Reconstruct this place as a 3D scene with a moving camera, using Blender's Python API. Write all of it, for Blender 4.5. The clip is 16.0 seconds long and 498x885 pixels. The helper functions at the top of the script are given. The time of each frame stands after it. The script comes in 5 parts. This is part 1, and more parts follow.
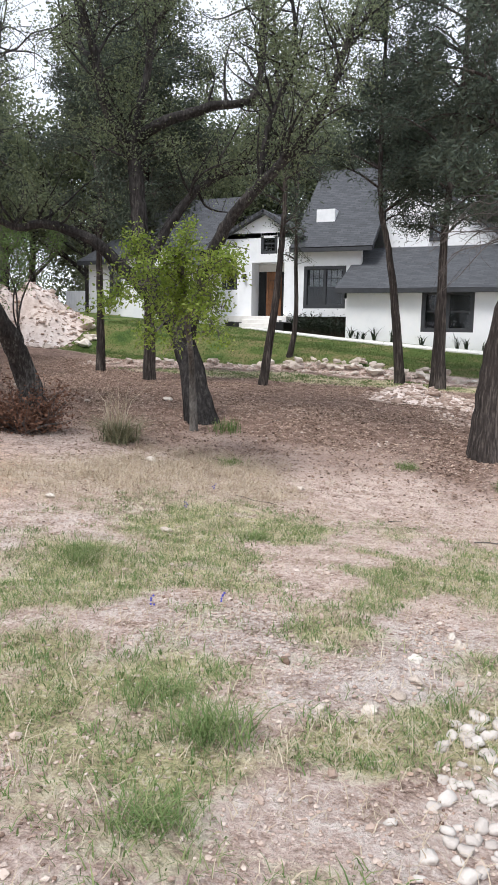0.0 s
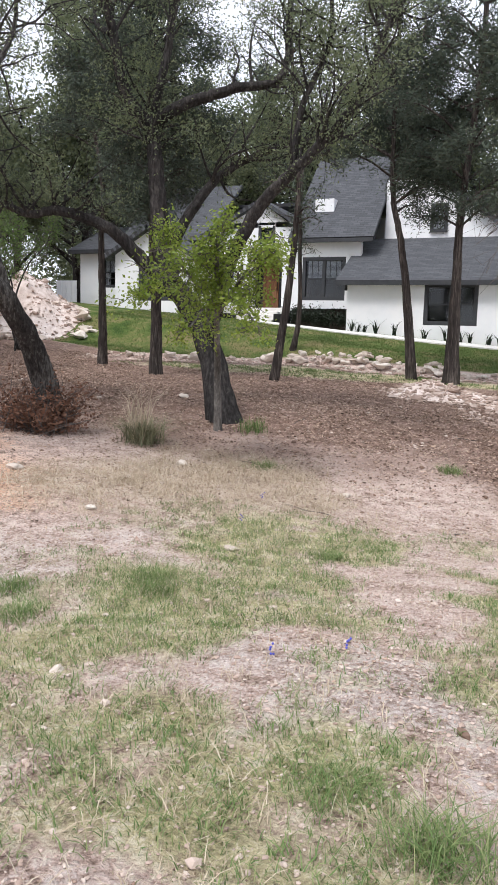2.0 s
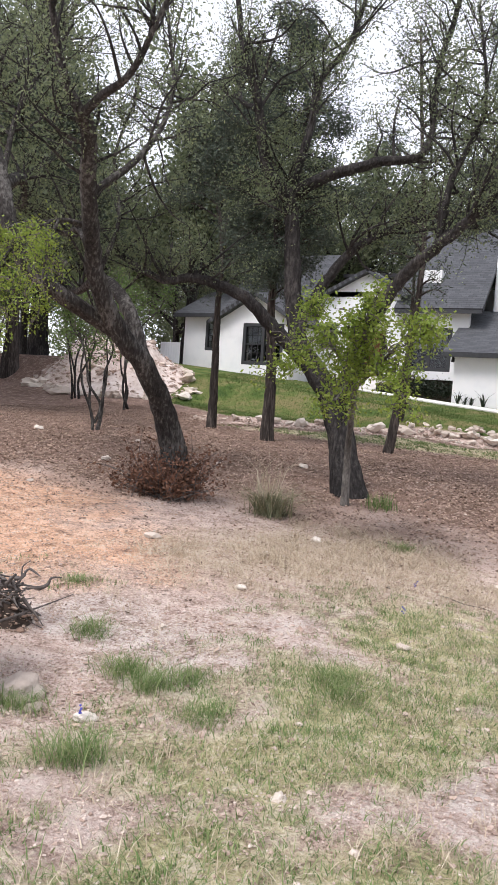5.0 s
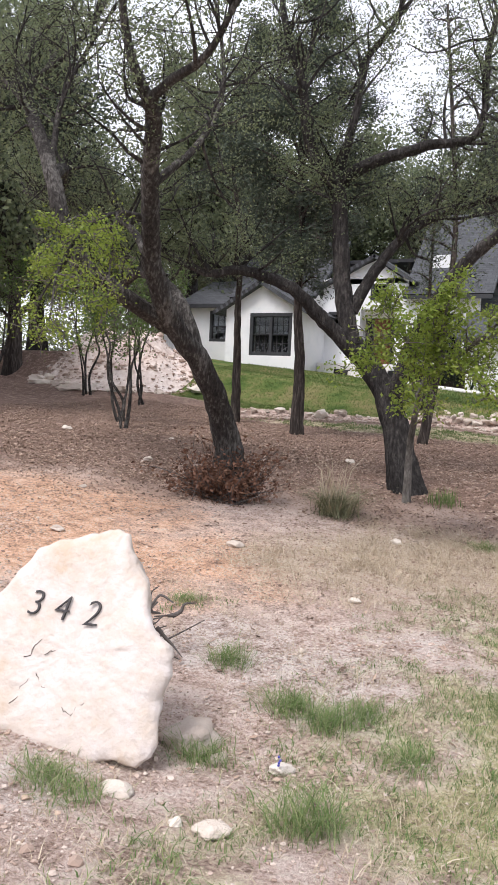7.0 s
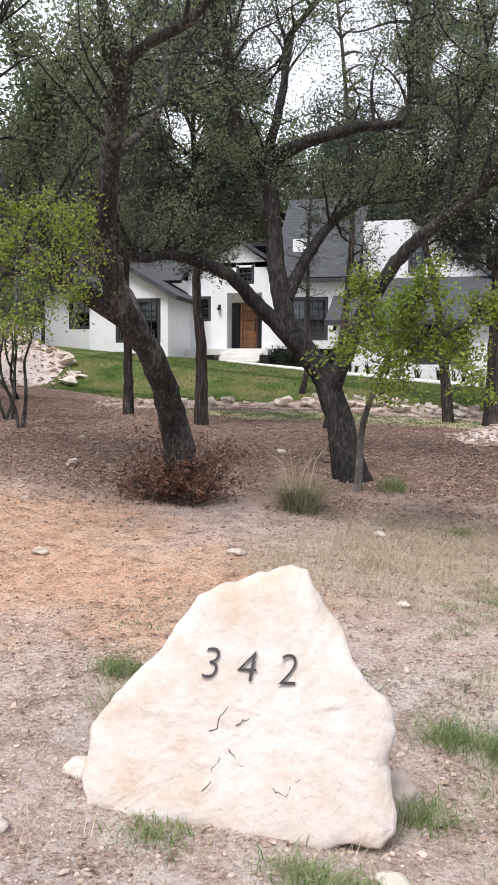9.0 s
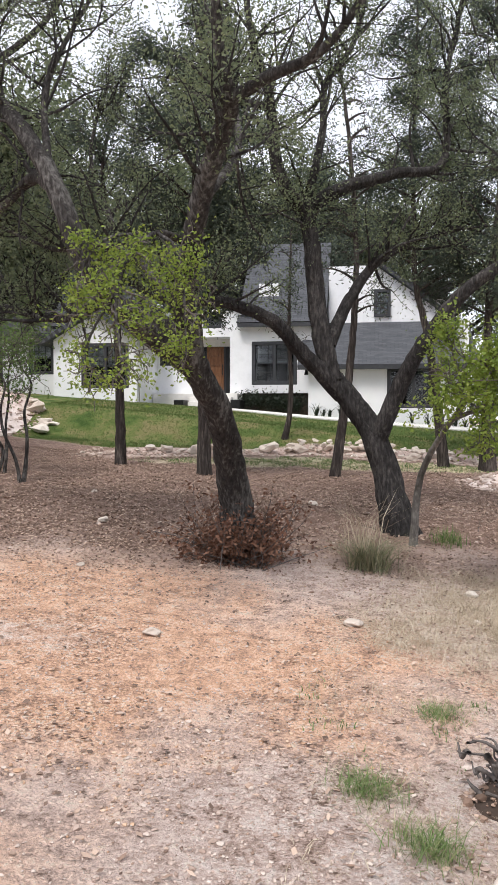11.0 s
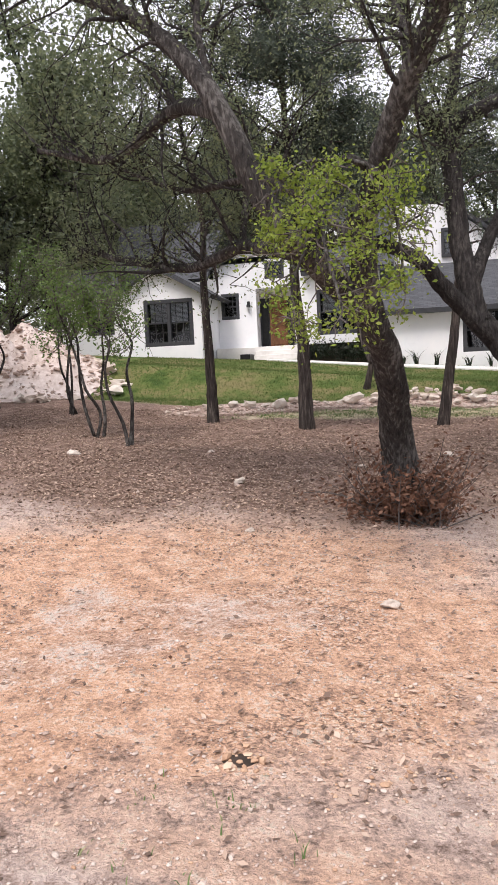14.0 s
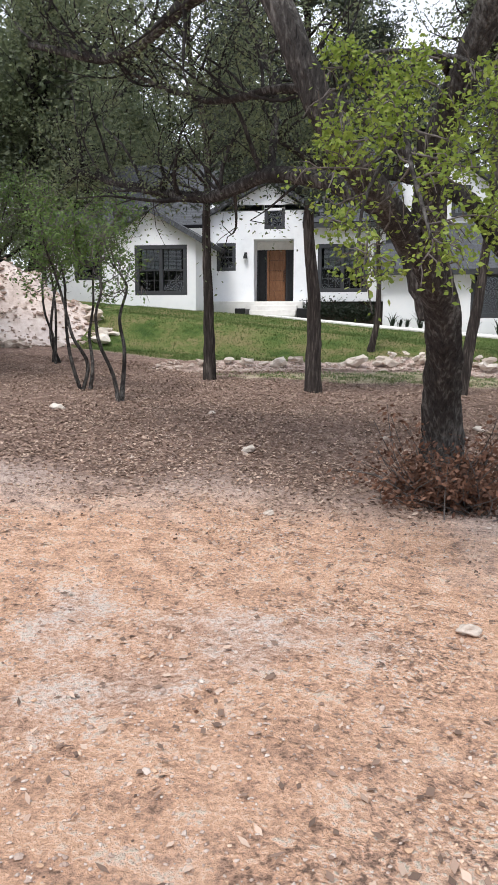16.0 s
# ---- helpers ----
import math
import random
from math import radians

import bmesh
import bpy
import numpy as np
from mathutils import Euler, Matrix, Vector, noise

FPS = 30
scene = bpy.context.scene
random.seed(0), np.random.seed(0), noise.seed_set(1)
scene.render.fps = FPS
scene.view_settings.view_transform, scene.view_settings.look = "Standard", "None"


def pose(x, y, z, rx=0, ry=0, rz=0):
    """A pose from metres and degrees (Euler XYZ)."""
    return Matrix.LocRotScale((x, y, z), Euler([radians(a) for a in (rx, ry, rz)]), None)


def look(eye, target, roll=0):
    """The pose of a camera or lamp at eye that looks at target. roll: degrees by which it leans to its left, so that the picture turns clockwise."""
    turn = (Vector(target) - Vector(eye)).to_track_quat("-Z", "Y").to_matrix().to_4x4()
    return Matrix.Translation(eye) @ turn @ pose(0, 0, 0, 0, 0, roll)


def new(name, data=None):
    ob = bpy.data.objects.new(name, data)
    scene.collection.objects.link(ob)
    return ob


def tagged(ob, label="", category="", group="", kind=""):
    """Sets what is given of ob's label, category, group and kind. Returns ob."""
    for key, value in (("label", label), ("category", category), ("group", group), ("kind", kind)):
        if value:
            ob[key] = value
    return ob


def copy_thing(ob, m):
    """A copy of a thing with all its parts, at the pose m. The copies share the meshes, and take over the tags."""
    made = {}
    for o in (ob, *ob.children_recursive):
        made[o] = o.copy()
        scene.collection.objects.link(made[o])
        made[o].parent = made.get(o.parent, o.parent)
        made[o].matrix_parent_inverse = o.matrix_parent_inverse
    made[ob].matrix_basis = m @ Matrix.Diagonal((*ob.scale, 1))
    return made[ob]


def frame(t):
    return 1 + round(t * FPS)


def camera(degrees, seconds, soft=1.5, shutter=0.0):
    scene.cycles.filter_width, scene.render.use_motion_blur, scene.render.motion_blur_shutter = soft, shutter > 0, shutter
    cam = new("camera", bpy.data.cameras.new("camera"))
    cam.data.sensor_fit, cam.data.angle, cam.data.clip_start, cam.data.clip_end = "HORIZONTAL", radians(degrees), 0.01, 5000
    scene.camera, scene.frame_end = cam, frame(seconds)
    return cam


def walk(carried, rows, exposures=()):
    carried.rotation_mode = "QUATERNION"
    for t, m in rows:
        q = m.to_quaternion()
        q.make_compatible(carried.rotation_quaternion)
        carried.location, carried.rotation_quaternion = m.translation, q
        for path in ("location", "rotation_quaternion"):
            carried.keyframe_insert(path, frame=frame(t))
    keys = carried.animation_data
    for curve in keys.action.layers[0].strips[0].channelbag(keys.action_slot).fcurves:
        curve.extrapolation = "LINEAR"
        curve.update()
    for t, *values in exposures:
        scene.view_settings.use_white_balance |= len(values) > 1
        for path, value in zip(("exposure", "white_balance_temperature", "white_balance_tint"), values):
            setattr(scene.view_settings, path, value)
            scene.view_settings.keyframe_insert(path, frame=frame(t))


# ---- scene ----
cam = camera(35.8, 16.0)
METRES, EYE, TILT, LEAN, TURN = 10.9, 1.5, 0.0, 0.0, 24.3
PATH = [
    (0, (-0.006, -0.001, 1.476), (-0.795, 1.821, 1.236), 1.3),
    (0.5, (-0.251, 0.106, 1.484), (-1.011, 1.939, 1.229), 1.9),
    (1, (-0.474, 0.259, 1.526), (-1.214, 2.098, 1.258), 2.3),
    (1.5, (-0.772, 0.265, 1.529), (-1.51, 2.104, 1.258), 2.0),
    (2, (-1.039, 0.306, 1.546), (-1.776, 2.146, 1.283), 1.6),
    (2.5, (-1.268, 0.46, 1.581), (-2.015, 2.298, 1.335), 0.7),
    (3, (-1.45, 0.551, 1.62), (-2.058, 2.446, 1.42), 0.6),
    (3.5, (-1.595, 0.544, 1.64), (-2.108, 2.471, 1.489), 0.8),
    (4, (-1.591, 0.485, 1.678), (-2.168, 2.397, 1.563), 1.4),
    (4.5, (-1.65, 0.452, 1.665), (-2.398, 2.304, 1.56), 3.1),
    (5, (-1.951, 0.318, 1.644), (-2.885, 2.083, 1.531), 4.0),
    (5.2, (-2.082, 0.287, 1.651), (-3.079, 2.017, 1.533), 4.2),
    (7.3, (-3.466, 0.177, 1.72), (-4.301, 1.989, 1.572), 1.66),
    (7.5, (-3.653, 0.151, 1.726), (-4.428, 1.989, 1.573), 1.12),
    (8, (-4.145, 0.063, 1.746), (-4.792, 1.948, 1.576), 0.1),
    (8.2, (-4.322, 0.077, 1.735), (-4.932, 1.974, 1.56), -0.14),
    (10.3, (-6.528, 0.334, 1.881), (-6.878, 2.3, 1.774), 1.2),
    (10.5, (-6.71, 0.372, 1.879), (-7.043, 2.342, 1.793), 0.6),
    (11, (-7.097, 0.43, 1.91), (-7.407, 2.405, 1.849), 0.0),
    (11.5, (-7.536, 0.299, 1.954), (-7.862, 2.27, 1.878), -0.4),
    (12, (-7.93, 0.362, 1.938), (-8.26, 2.33, 1.818), -1.1),
    (12.5, (-8.276, 0.353, 1.992), (-8.63, 2.314, 1.816), -1.7),
    (13, (-8.549, 0.476, 1.961), (-8.826, 2.45, 1.796), -2.2),
    (13.5, (-8.68, 0.707, 1.938), (-9.002, 2.677, 1.81), -2.2),
    (14, (-8.86, 0.902, 1.903), (-9.251, 2.856, 1.726), -2.8),
    (14.5, (-9.035, 1.226, 1.827), (-9.455, 3.163, 1.557), -2.8),
    (15, (-9.204, 1.627, 1.775), (-9.631, 3.548, 1.416), -1.9),
    (15.5, (-9.364, 2.036, 1.801), (-9.78, 3.955, 1.421), -0.9),
    (16, (-9.562, 2.264, 1.855), (-9.899, 4.214, 1.568), 0.2),
]
walk(cam, [(t, look(eye, target, roll)) for t, eye, target, roll in PATH], exposures=[(0, 0.52, 6250, 10), (4.5, 0.6, 6350, 14), (8, 0.52, 6400, 13), (10.5, 0.5, 6400, 11), (13, 0.52, 6600, 16), (14.8, 0.58, 6600, 16), (15.5, 0.56, 6250, 10), (16, 0.52, 6250, 10)])

# ---- world, sun ----
world = bpy.data.worlds.new("overcast_sky")
scene.world = world
world.use_nodes = True
wn = world.node_tree.nodes
wl = world.node_tree.links
sky = wn.new("ShaderNodeTexSky")
sky.sky_type, sky.sun_disc = "NISHITA", False
sky.sun_elevation, sky.sun_rotation = radians(55), radians(200)
haze = wn.new("ShaderNodeMixRGB")
haze.inputs[0].default_value = 0.82
haze.inputs[2].default_value = (8.6, 8.9, 9.6, 1)
wl.new(sky.outputs[0], haze.inputs[1])
wl.new(haze.outputs[0], wn["Background"].inputs[0])
wn["Background"].inputs[1].default_value = 0.105
sun = new("sun", bpy.data.lights.new("sun", "SUN"))
sun.data.energy, sun.data.angle, sun.data.color = 2.3, radians(22), (1, 0.96, 0.9)
sun.matrix_world = look((0, 0, 50), (10, 28, 0))

# ---- materials ----
def material(name, colors, scale=8.0, rough=0.8, bump=0.3, bump_scale=None, detail=8.0, stretch=(1, 1, 1), metal=0.0, spec=0.3, island=0.0, obrandom=0.0, coords="Object", through_light=0.0):
    m = bpy.data.materials.new(name)
    m.use_nodes = True
    nt, ln = m.node_tree.nodes, m.node_tree.links
    bsdf = nt["Principled BSDF"]
    tc = nt.new("ShaderNodeTexCoord")
    mp = nt.new("ShaderNodeMapping")
    mp.inputs["Scale"].default_value = stretch
    ln.new(tc.outputs[coords], mp.inputs[0])
    n1 = nt.new("ShaderNodeTexNoise")
    n1.inputs["Scale"].default_value, n1.inputs["Detail"].default_value = scale, detail
    n1.inputs["Roughness"].default_value = 0.65
    ln.new(mp.outputs[0], n1.inputs[0])
    n2 = nt.new("ShaderNodeTexNoise")
    n2.inputs["Scale"].default_value, n2.inputs["Detail"].default_value = scale * 0.13, 3
    ln.new(mp.outputs[0], n2.inputs[0])
    add = nt.new("ShaderNodeMath")
    add.operation = "MULTIPLY_ADD"
    add.inputs[1].default_value = 0.36
    ln.new(n2.outputs[0], add.inputs[0])
    mul = nt.new("ShaderNodeMath")
    mul.operation = "MULTIPLY"
    mul.inputs[1].default_value = 0.64
    ln.new(n1.outputs[0], mul.inputs[0])
    ln.new(mul.outputs[0], add.inputs[2])
    val = add.outputs[0]
    if island or obrandom:
        src = nt.new("ShaderNodeNewGeometry").outputs["Random Per Island"] if island else nt.new("ShaderNodeObjectInfo").outputs["Random"]
        mx = nt.new("ShaderNodeMix")
        mx.inputs[0].default_value = island or obrandom
        ln.new(val, mx.inputs[2])
        ln.new(src, mx.inputs[3])
        val = mx.outputs[0]
    ramp = nt.new("ShaderNodeValToRGB")
    el = ramp.color_ramp.elements
    lo, hi = (0.36, 0.64) if not (island or obrandom) else (0.1, 0.9)
    while len(el) < len(colors):
        el.new(0.5)
    for i, c in enumerate(colors):
        el[i].position = lo + (hi - lo) * i / max(1, len(colors) - 1)
        el[i].color = (*c, 1)
    ln.new(val, ramp.inputs[0])
    ln.new(ramp.outputs[0], bsdf.inputs["Base Color"])
    bsdf.inputs["Roughness"].default_value = rough
    bsdf.inputs["Metallic"].default_value = metal
    bsdf.inputs["Specular IOR Level"].default_value = spec
    if bump:
        n3 = nt.new("ShaderNodeTexNoise")
        n3.inputs["Scale"].default_value, n3.inputs["Detail"].default_value = bump_scale or scale * 2, 6
        ln.new(mp.outputs[0], n3.inputs[0])
        b = nt.new("ShaderNodeBump")
        b.inputs["Strength"].default_value, b.inputs["Distance"].default_value = bump, 0.06 if bump >= 1 else 0.02
        ln.new(n3.outputs[0], b.inputs["Height"])
        ln.new(b.outputs[0], bsdf.inputs["Normal"])
    if through_light:
        tr = nt.new("ShaderNodeBsdfTranslucent")
        ln.new(ramp.outputs[0], tr.inputs[0])
        ms = nt.new("ShaderNodeMixShader")
        ms.inputs[0].default_value = through_light
        ln.new(bsdf.outputs[0], ms.inputs[1])
        ln.new(tr.outputs[0], ms.inputs[2])
        ln.new(ms.outputs[0], nt["Material Output"].inputs[0])
    return m


BARK = material("oak_bark", [(0.012, 0.010, 0.010), (0.032, 0.029, 0.028), (0.10, 0.09, 0.085)], 22, 0.95, 1.0, 34, stretch=(1, 1, 0.3))
BARK_PALE = material("lichened_bark", [(0.012, 0.010, 0.010), (0.042, 0.037, 0.034), (0.16, 0.15, 0.14)], 26, 0.95, 1.0, 38, stretch=(1, 1, 0.3))
BARK_CEDAR = material("cedar_bark", [(0.014, 0.011, 0.010), (0.045, 0.036, 0.032), (0.16, 0.135, 0.12)], 30, 0.95, 1.0, 44, stretch=(1, 1, 0.09))
TWIG = material("twig_wood", [(0.06, 0.05, 0.045), (0.16, 0.14, 0.13)], 20, 0.9, 0.4)
LEAF_OAK = material("oak_leaf", [(0.095, 0.12, 0.07), (0.15, 0.18, 0.10), (0.24, 0.275, 0.14)], 3, 0.5, 0, island=0.6, through_light=0.45, spec=0.4)
LEAF_NEW = material("fresh_leaf", [(0.13, 0.19, 0.035), (0.22, 0.30, 0.05), (0.34, 0.39, 0.09)], 3, 0.5, 0, island=0.6, through_light=0.45)
LEAF_CEDAR = material("cedar_spray", [(0.042, 0.057, 0.046), (0.066, 0.086, 0.063), (0.105, 0.125, 0.082)], 3, 0.7, 0, island=0.6, through_light=0.15)
LEAF_SHRUB = material("shrub_leaf", [(0.07, 0.12, 0.04), (0.12, 0.19, 0.055), (0.19, 0.26, 0.08)], 3, 0.5, 0, island=0.6, through_light=0.4)
LEAF_DARK = material("hedge_leaf", [(0.010, 0.016, 0.010), (0.022, 0.034, 0.018)], 3, 0.5, 0, island=0.6)
STEM = material("pale_young_bark", [(0.05, 0.045, 0.04), (0.12, 0.11, 0.10), (0.24, 0.225, 0.205)], 24, 0.9, 0.6, 40, stretch=(1, 1, 0.3))
GRASS = material("grass_blade", [(0.08, 0.14, 0.04), (0.16, 0.235, 0.08), (0.38, 0.38, 0.19)], 3, 0.6, 0, island=0.6, through_light=0.3)
STRAW = material("dry_straw", [(0.34, 0.27, 0.19), (0.50, 0.41, 0.30), (0.64, 0.56, 0.44)], 3, 0.7, 0, island=0.6, through_light=0.2)
LAWN_BLADE = material("lawn_blade", [(0.06, 0.105, 0.026), (0.105, 0.155, 0.042), (0.18, 0.195, 0.07)], 3, 0.6, 0, island=0.6, through_light=0.25)
LITTER = material("leaf_litter_flakes", [(0.10, 0.066, 0.05), (0.27, 0.18, 0.135), (0.56, 0.42, 0.33)], 3, 0.8, 0, island=0.75)
DEADLEAF = material("dead_brush_leaf", [(0.07, 0.035, 0.024), (0.17, 0.085, 0.055), (0.29, 0.16, 0.105)], 3, 0.7, 0, island=0.7, through_light=0.2)
PEBBLE = material("limestone_chips", [(0.31, 0.225, 0.18), (0.44, 0.34, 0.285), (0.58, 0.49, 0.43)], 6, 0.85, 0.3, island=0.75)
PEBBLE_ORANGE = material("clay_crumbs", [(0.36, 0.22, 0.14), (0.50, 0.33, 0.22), (0.62, 0.47, 0.36)], 6, 0.9, 0.3, island=0.75)
RIVER = material("river_rock", [(0.36, 0.31, 0.28), (0.50, 0.45, 0.41), (0.64, 0.60, 0.56)], 5, 0.7, 0.25, obrandom=0.4)
STONE = material("cream_limestone", [(0.53, 0.42, 0.33), (0.57, 0.49, 0.43), (0.61, 0.54, 0.50), (0.66, 0.61, 0.585)], 6, 0.85, 0.8, 18)
BORDER = material("border_limestone", [(0.36, 0.28, 0.23), (0.62, 0.54, 0.47), (0.82, 0.77, 0.70)], 4, 0.85, 0.6, 12, obrandom=0.45)
DIGIT = material("bronze_numeral", [(0.045, 0.04, 0.042), (0.08, 0.075, 0.075)], 30, 0.45, 0.1, metal=0.6)
WHITE = material("white_painted_wall", [(0.74, 0.75, 0.77), (0.82, 0.83, 0.85), (0.86, 0.86, 0.87)], 1.5, 0.7, 0.15, 20)
CONCRETE = material("pale_concrete", [(0.60, 0.58, 0.55), (0.70, 0.68, 0.65), (0.76, 0.75, 0.72)], 3, 0.85, 0.2, 40)
TRIM = material("charcoal_trim", [(0.035, 0.037, 0.042), (0.055, 0.057, 0.063)], 6, 0.5, 0.05)
BLIND = material("white_blind", [(0.7, 0.71, 0.73), (0.78, 0.79, 0.8)], 6, 0.6, 0)
DOORWOOD = material("stained_oak_door", [(0.10, 0.043, 0.02), (0.18, 0.082, 0.038), (0.25, 0.122, 0.06)], 9, 0.45, 0.15, stretch=(6, 6, 0.6))
METAL = material("black_metal", [(0.02, 0.02, 0.02), (0.035, 0.035, 0.035)], 9, 0.4, 0, metal=0.7)
# near-black colour that stands in for the shade of unlit rooms
DARK = material("unlit_room_dark", [(0.02, 0.02, 0.022), (0.03, 0.03, 0.033)], 5, 0.9, 0)
SOIL = material("dark_soil", [(0.03, 0.022, 0.017), (0.07, 0.05, 0.04)], 10, 0.95, 0.6)
FLOWER = material("blue_petal", [(0.05, 0.06, 0.32), (0.12, 0.12, 0.5)], 5, 0.6, 0)


def shingle_material():
    m = bpy.data.materials.new("charcoal_shingle")
    m.use_nodes = True
    nt, ln = m.node_tree.nodes, m.node_tree.links
    b = nt["Principled BSDF"]
    tc = nt.new("ShaderNodeTexCoord")
    br = nt.new("ShaderNodeTexBrick")
    br.inputs["Scale"].default_value = 1.0
    br.inputs["Brick Width"].default_value, br.inputs["Row Height"].default_value, br.inputs["Mortar Size"].default_value = 0.33, 0.14, 0.008
    br.inputs["Color1"].default_value = (0.055, 0.058, 0.066, 1)
    br.inputs["Color2"].default_value = (0.085, 0.09, 0.1, 1)
    br.inputs["Mortar"].default_value = (0.03, 0.03, 0.034, 1)
    ln.new(tc.outputs["UV"], br.inputs[0])
    ln.new(br.outputs[0], b.inputs["Base Color"])
    b.inputs["Roughness"].default_value = 0.9
    bp = nt.new("ShaderNodeBump")
    bp.inputs["Strength"].default_value = 0.6
    bp.inputs["Distance"].default_value = 0.02
    bp.invert = True
    ln.new(br.outputs["Fac"], bp.inputs["Height"])
    ln.new(bp.outputs[0], b.inputs["Normal"])
    return m


SHINGLE = shingle_material()


def glass_material():
    m = bpy.data.materials.new("window_glass")
    m.use_nodes = True
    nt, ln = m.node_tree.nodes, m.node_tree.links
    g, t, mx, fr = nt.new("ShaderNodeBsdfGlossy"), nt.new("ShaderNodeBsdfTransparent"), nt.new("ShaderNodeMixShader"), nt.new("ShaderNodeFresnel")
    g.inputs["Roughness"].default_value = 0.03
    t.inputs[0].default_value = (0.82, 0.84, 0.86, 1)
    fr.inputs[0].default_value = 1.5
    ln.new(fr.outputs[0], mx.inputs[0])
    ln.new(t.outputs[0], mx.inputs[1])
    ln.new(g.outputs[0], mx.inputs[2])
    ln.new(mx.outputs[0], nt["Material Output"].inputs[0])
    return m


GLASS = glass_material()

# ---- ground shape ----
KY = [0, 5, 10, 15, 20, 25, 28, 32]
KP = [0.128, 0.062, 0.087, 0.43, 0.6, 0.864, 1.645, 2.096]
KK = [-0.0131, -0.0205, -0.078, -0.0429, -0.0352, -0.0524, -0.0977, -0.0786]


def ground_base(x, y):
    x, y = np.clip(x, -24, 2), np.clip(y, 0, 32)
    i = np.clip(np.searchsorted(KY, y, side="right") - 1, 0, len(KY) - 2)
    ky, kp, kk = np.array(KY, float), np.array(KP), np.array(KK)
    f = (y - ky[i]) / (ky[i + 1] - ky[i])
    f = f * f * (3 - 2 * f)
    return kp[i] * (1 - f) + kp[i + 1] * f + (kk[i] * (1 - f) + kk[i + 1] * f) * (x + 10)


def vnoise(x, y, s, seed=0.0):
    """Smooth value noise on arrays."""
    x, y = np.asarray(x, float) * s + seed * 17.3, np.asarray(y, float) * s + seed * 9.1
    ix, iy = np.floor(x), np.floor(y)
    fx, fy = x - ix, y - iy
    fx, fy = fx * fx * (3 - 2 * fx), fy * fy * (3 - 2 * fy)

    def h(a, b):
        v = np.sin(a * 127.1 + b * 311.7) * 43758.5453
        return v - np.floor(v)
    return (h(ix, iy) * (1 - fx) + h(ix + 1, iy) * fx) * (1 - fy) + (h(ix, iy + 1) * (1 - fx) + h(ix + 1, iy + 1) * fx) * fy


def lawn_front(x):
    """The lawn's front edge, y for x."""
    x = np.asarray(x, float)
    return np.where(x > -9, 26.0, np.where(x > -15, 26.0 + (x + 9) * 0.5, 23.0 + (-15 - x) * 0.4))


def zones(x, y):
    x, y = np.asarray(x, float), np.asarray(y, float)
    wob = (vnoise(x, y, 0.9, 1) - 0.5) * 1.6 + (vnoise(x, y, 2.7, 2) - 0.5) * 0.7
    sm = lambda e: np.clip(e, 0, 1)
    lawn = sm((y - lawn_front(x) - 0.15) * 4) * sm((4 - x) * 2) * sm((x + 24.5) * 1)
    strip = sm((y - 20.9 - (x + 8) * 0.1 + wob * 0.5) * 1.5) * sm((lawn_front(x) - 2.6 - y) * 1.5 + 0.6) * sm((x + 14) * 0.7)
    mulch = sm((y - 9.9 + np.clip(-7 - x, -1, 4) * 0.36 + wob * 1.5) * 0.36) * (1 - sm((y - lawn_front(x) + 2.2) * 1.4) * sm((x + 14.8) * 2)) * (1 - 0.85 * strip) * sm((-0.6 - x + wob * 0.5) * 0.8 + 0.3)
    orange = sm(1.7 - 1.55 * np.sqrt(((x + 10.6) / 4.6) ** 2 + ((y - 7.0) / 4.6) ** 2) + wob * 0.5)
    straw = sm(1.5 - 1.5 * np.sqrt(((x + 5.3) / 2.6) ** 2 + ((y - 9.0) / 2.2) ** 2) + wob * 0.5)
    green = sm(0.50 + (vnoise(x, y, 0.8, 5) - 0.5) * 2.0 + (vnoise(x, y, 2.3, 6) - 0.5) * 2.0 + (vnoise(x, y, 5.0, 7) - 0.5) * 0.8) * sm((8.6 - y) * 0.8) * sm((x + 5.2) * 0.55 + 0.12)
    green = np.maximum(green, 0.75 * strip)
    grey = sm((vnoise(x, y, 0.75, 21) - 0.52) * 2.6 + (vnoise(x, y, 2.4, 22) - 0.5) * 1.2) * 0.72 * (1 - mulch) * (1 - 0.35 * orange) * sm((8.5 - y) * 0.7)
    return lawn, 0.88 * mulch * (1 - lawn), np.minimum(orange, 0.8) * (1 - 0.8 * mulch), np.minimum(straw, 0.7), np.minimum(green, 0.82) * (1 - 0.7 * orange), strip, grey


def gz(x, y):
    x, y = np.asarray(x, float), np.asarray(y, float)
    rough = np.clip((27 - y) / 3, 0.15, 1)
    z = ground_base(x, y) + rough * ((vnoise(x, y, 0.7, 3) - 0.5) * 0.07 + (vnoise(x, y, 2.6, 4) - 0.5) * 0.035 + (vnoise(x, y, 6.5, 14) - 0.5) * 0.018)
    lf = lawn_front(x)
    z = z - 0.25 * np.exp(-((x + 5.1) / 2.3) ** 2 - ((y - 4.0) / 1.9) ** 2) - 0.1 * np.exp(-((y - 6.2) / 1.8) ** 2) * np.clip((x + 10) / 2, 0, 1) * np.clip((2 - x) / 2, 0, 1)
    bed = np.clip(1 - np.abs(y - lf + 0.9) / 1.2, 0, 1) * (x > -14.6) * (x < 1)
    return z - 0.14 * bed


def g1(x, y):
    return float(gz(x, y))


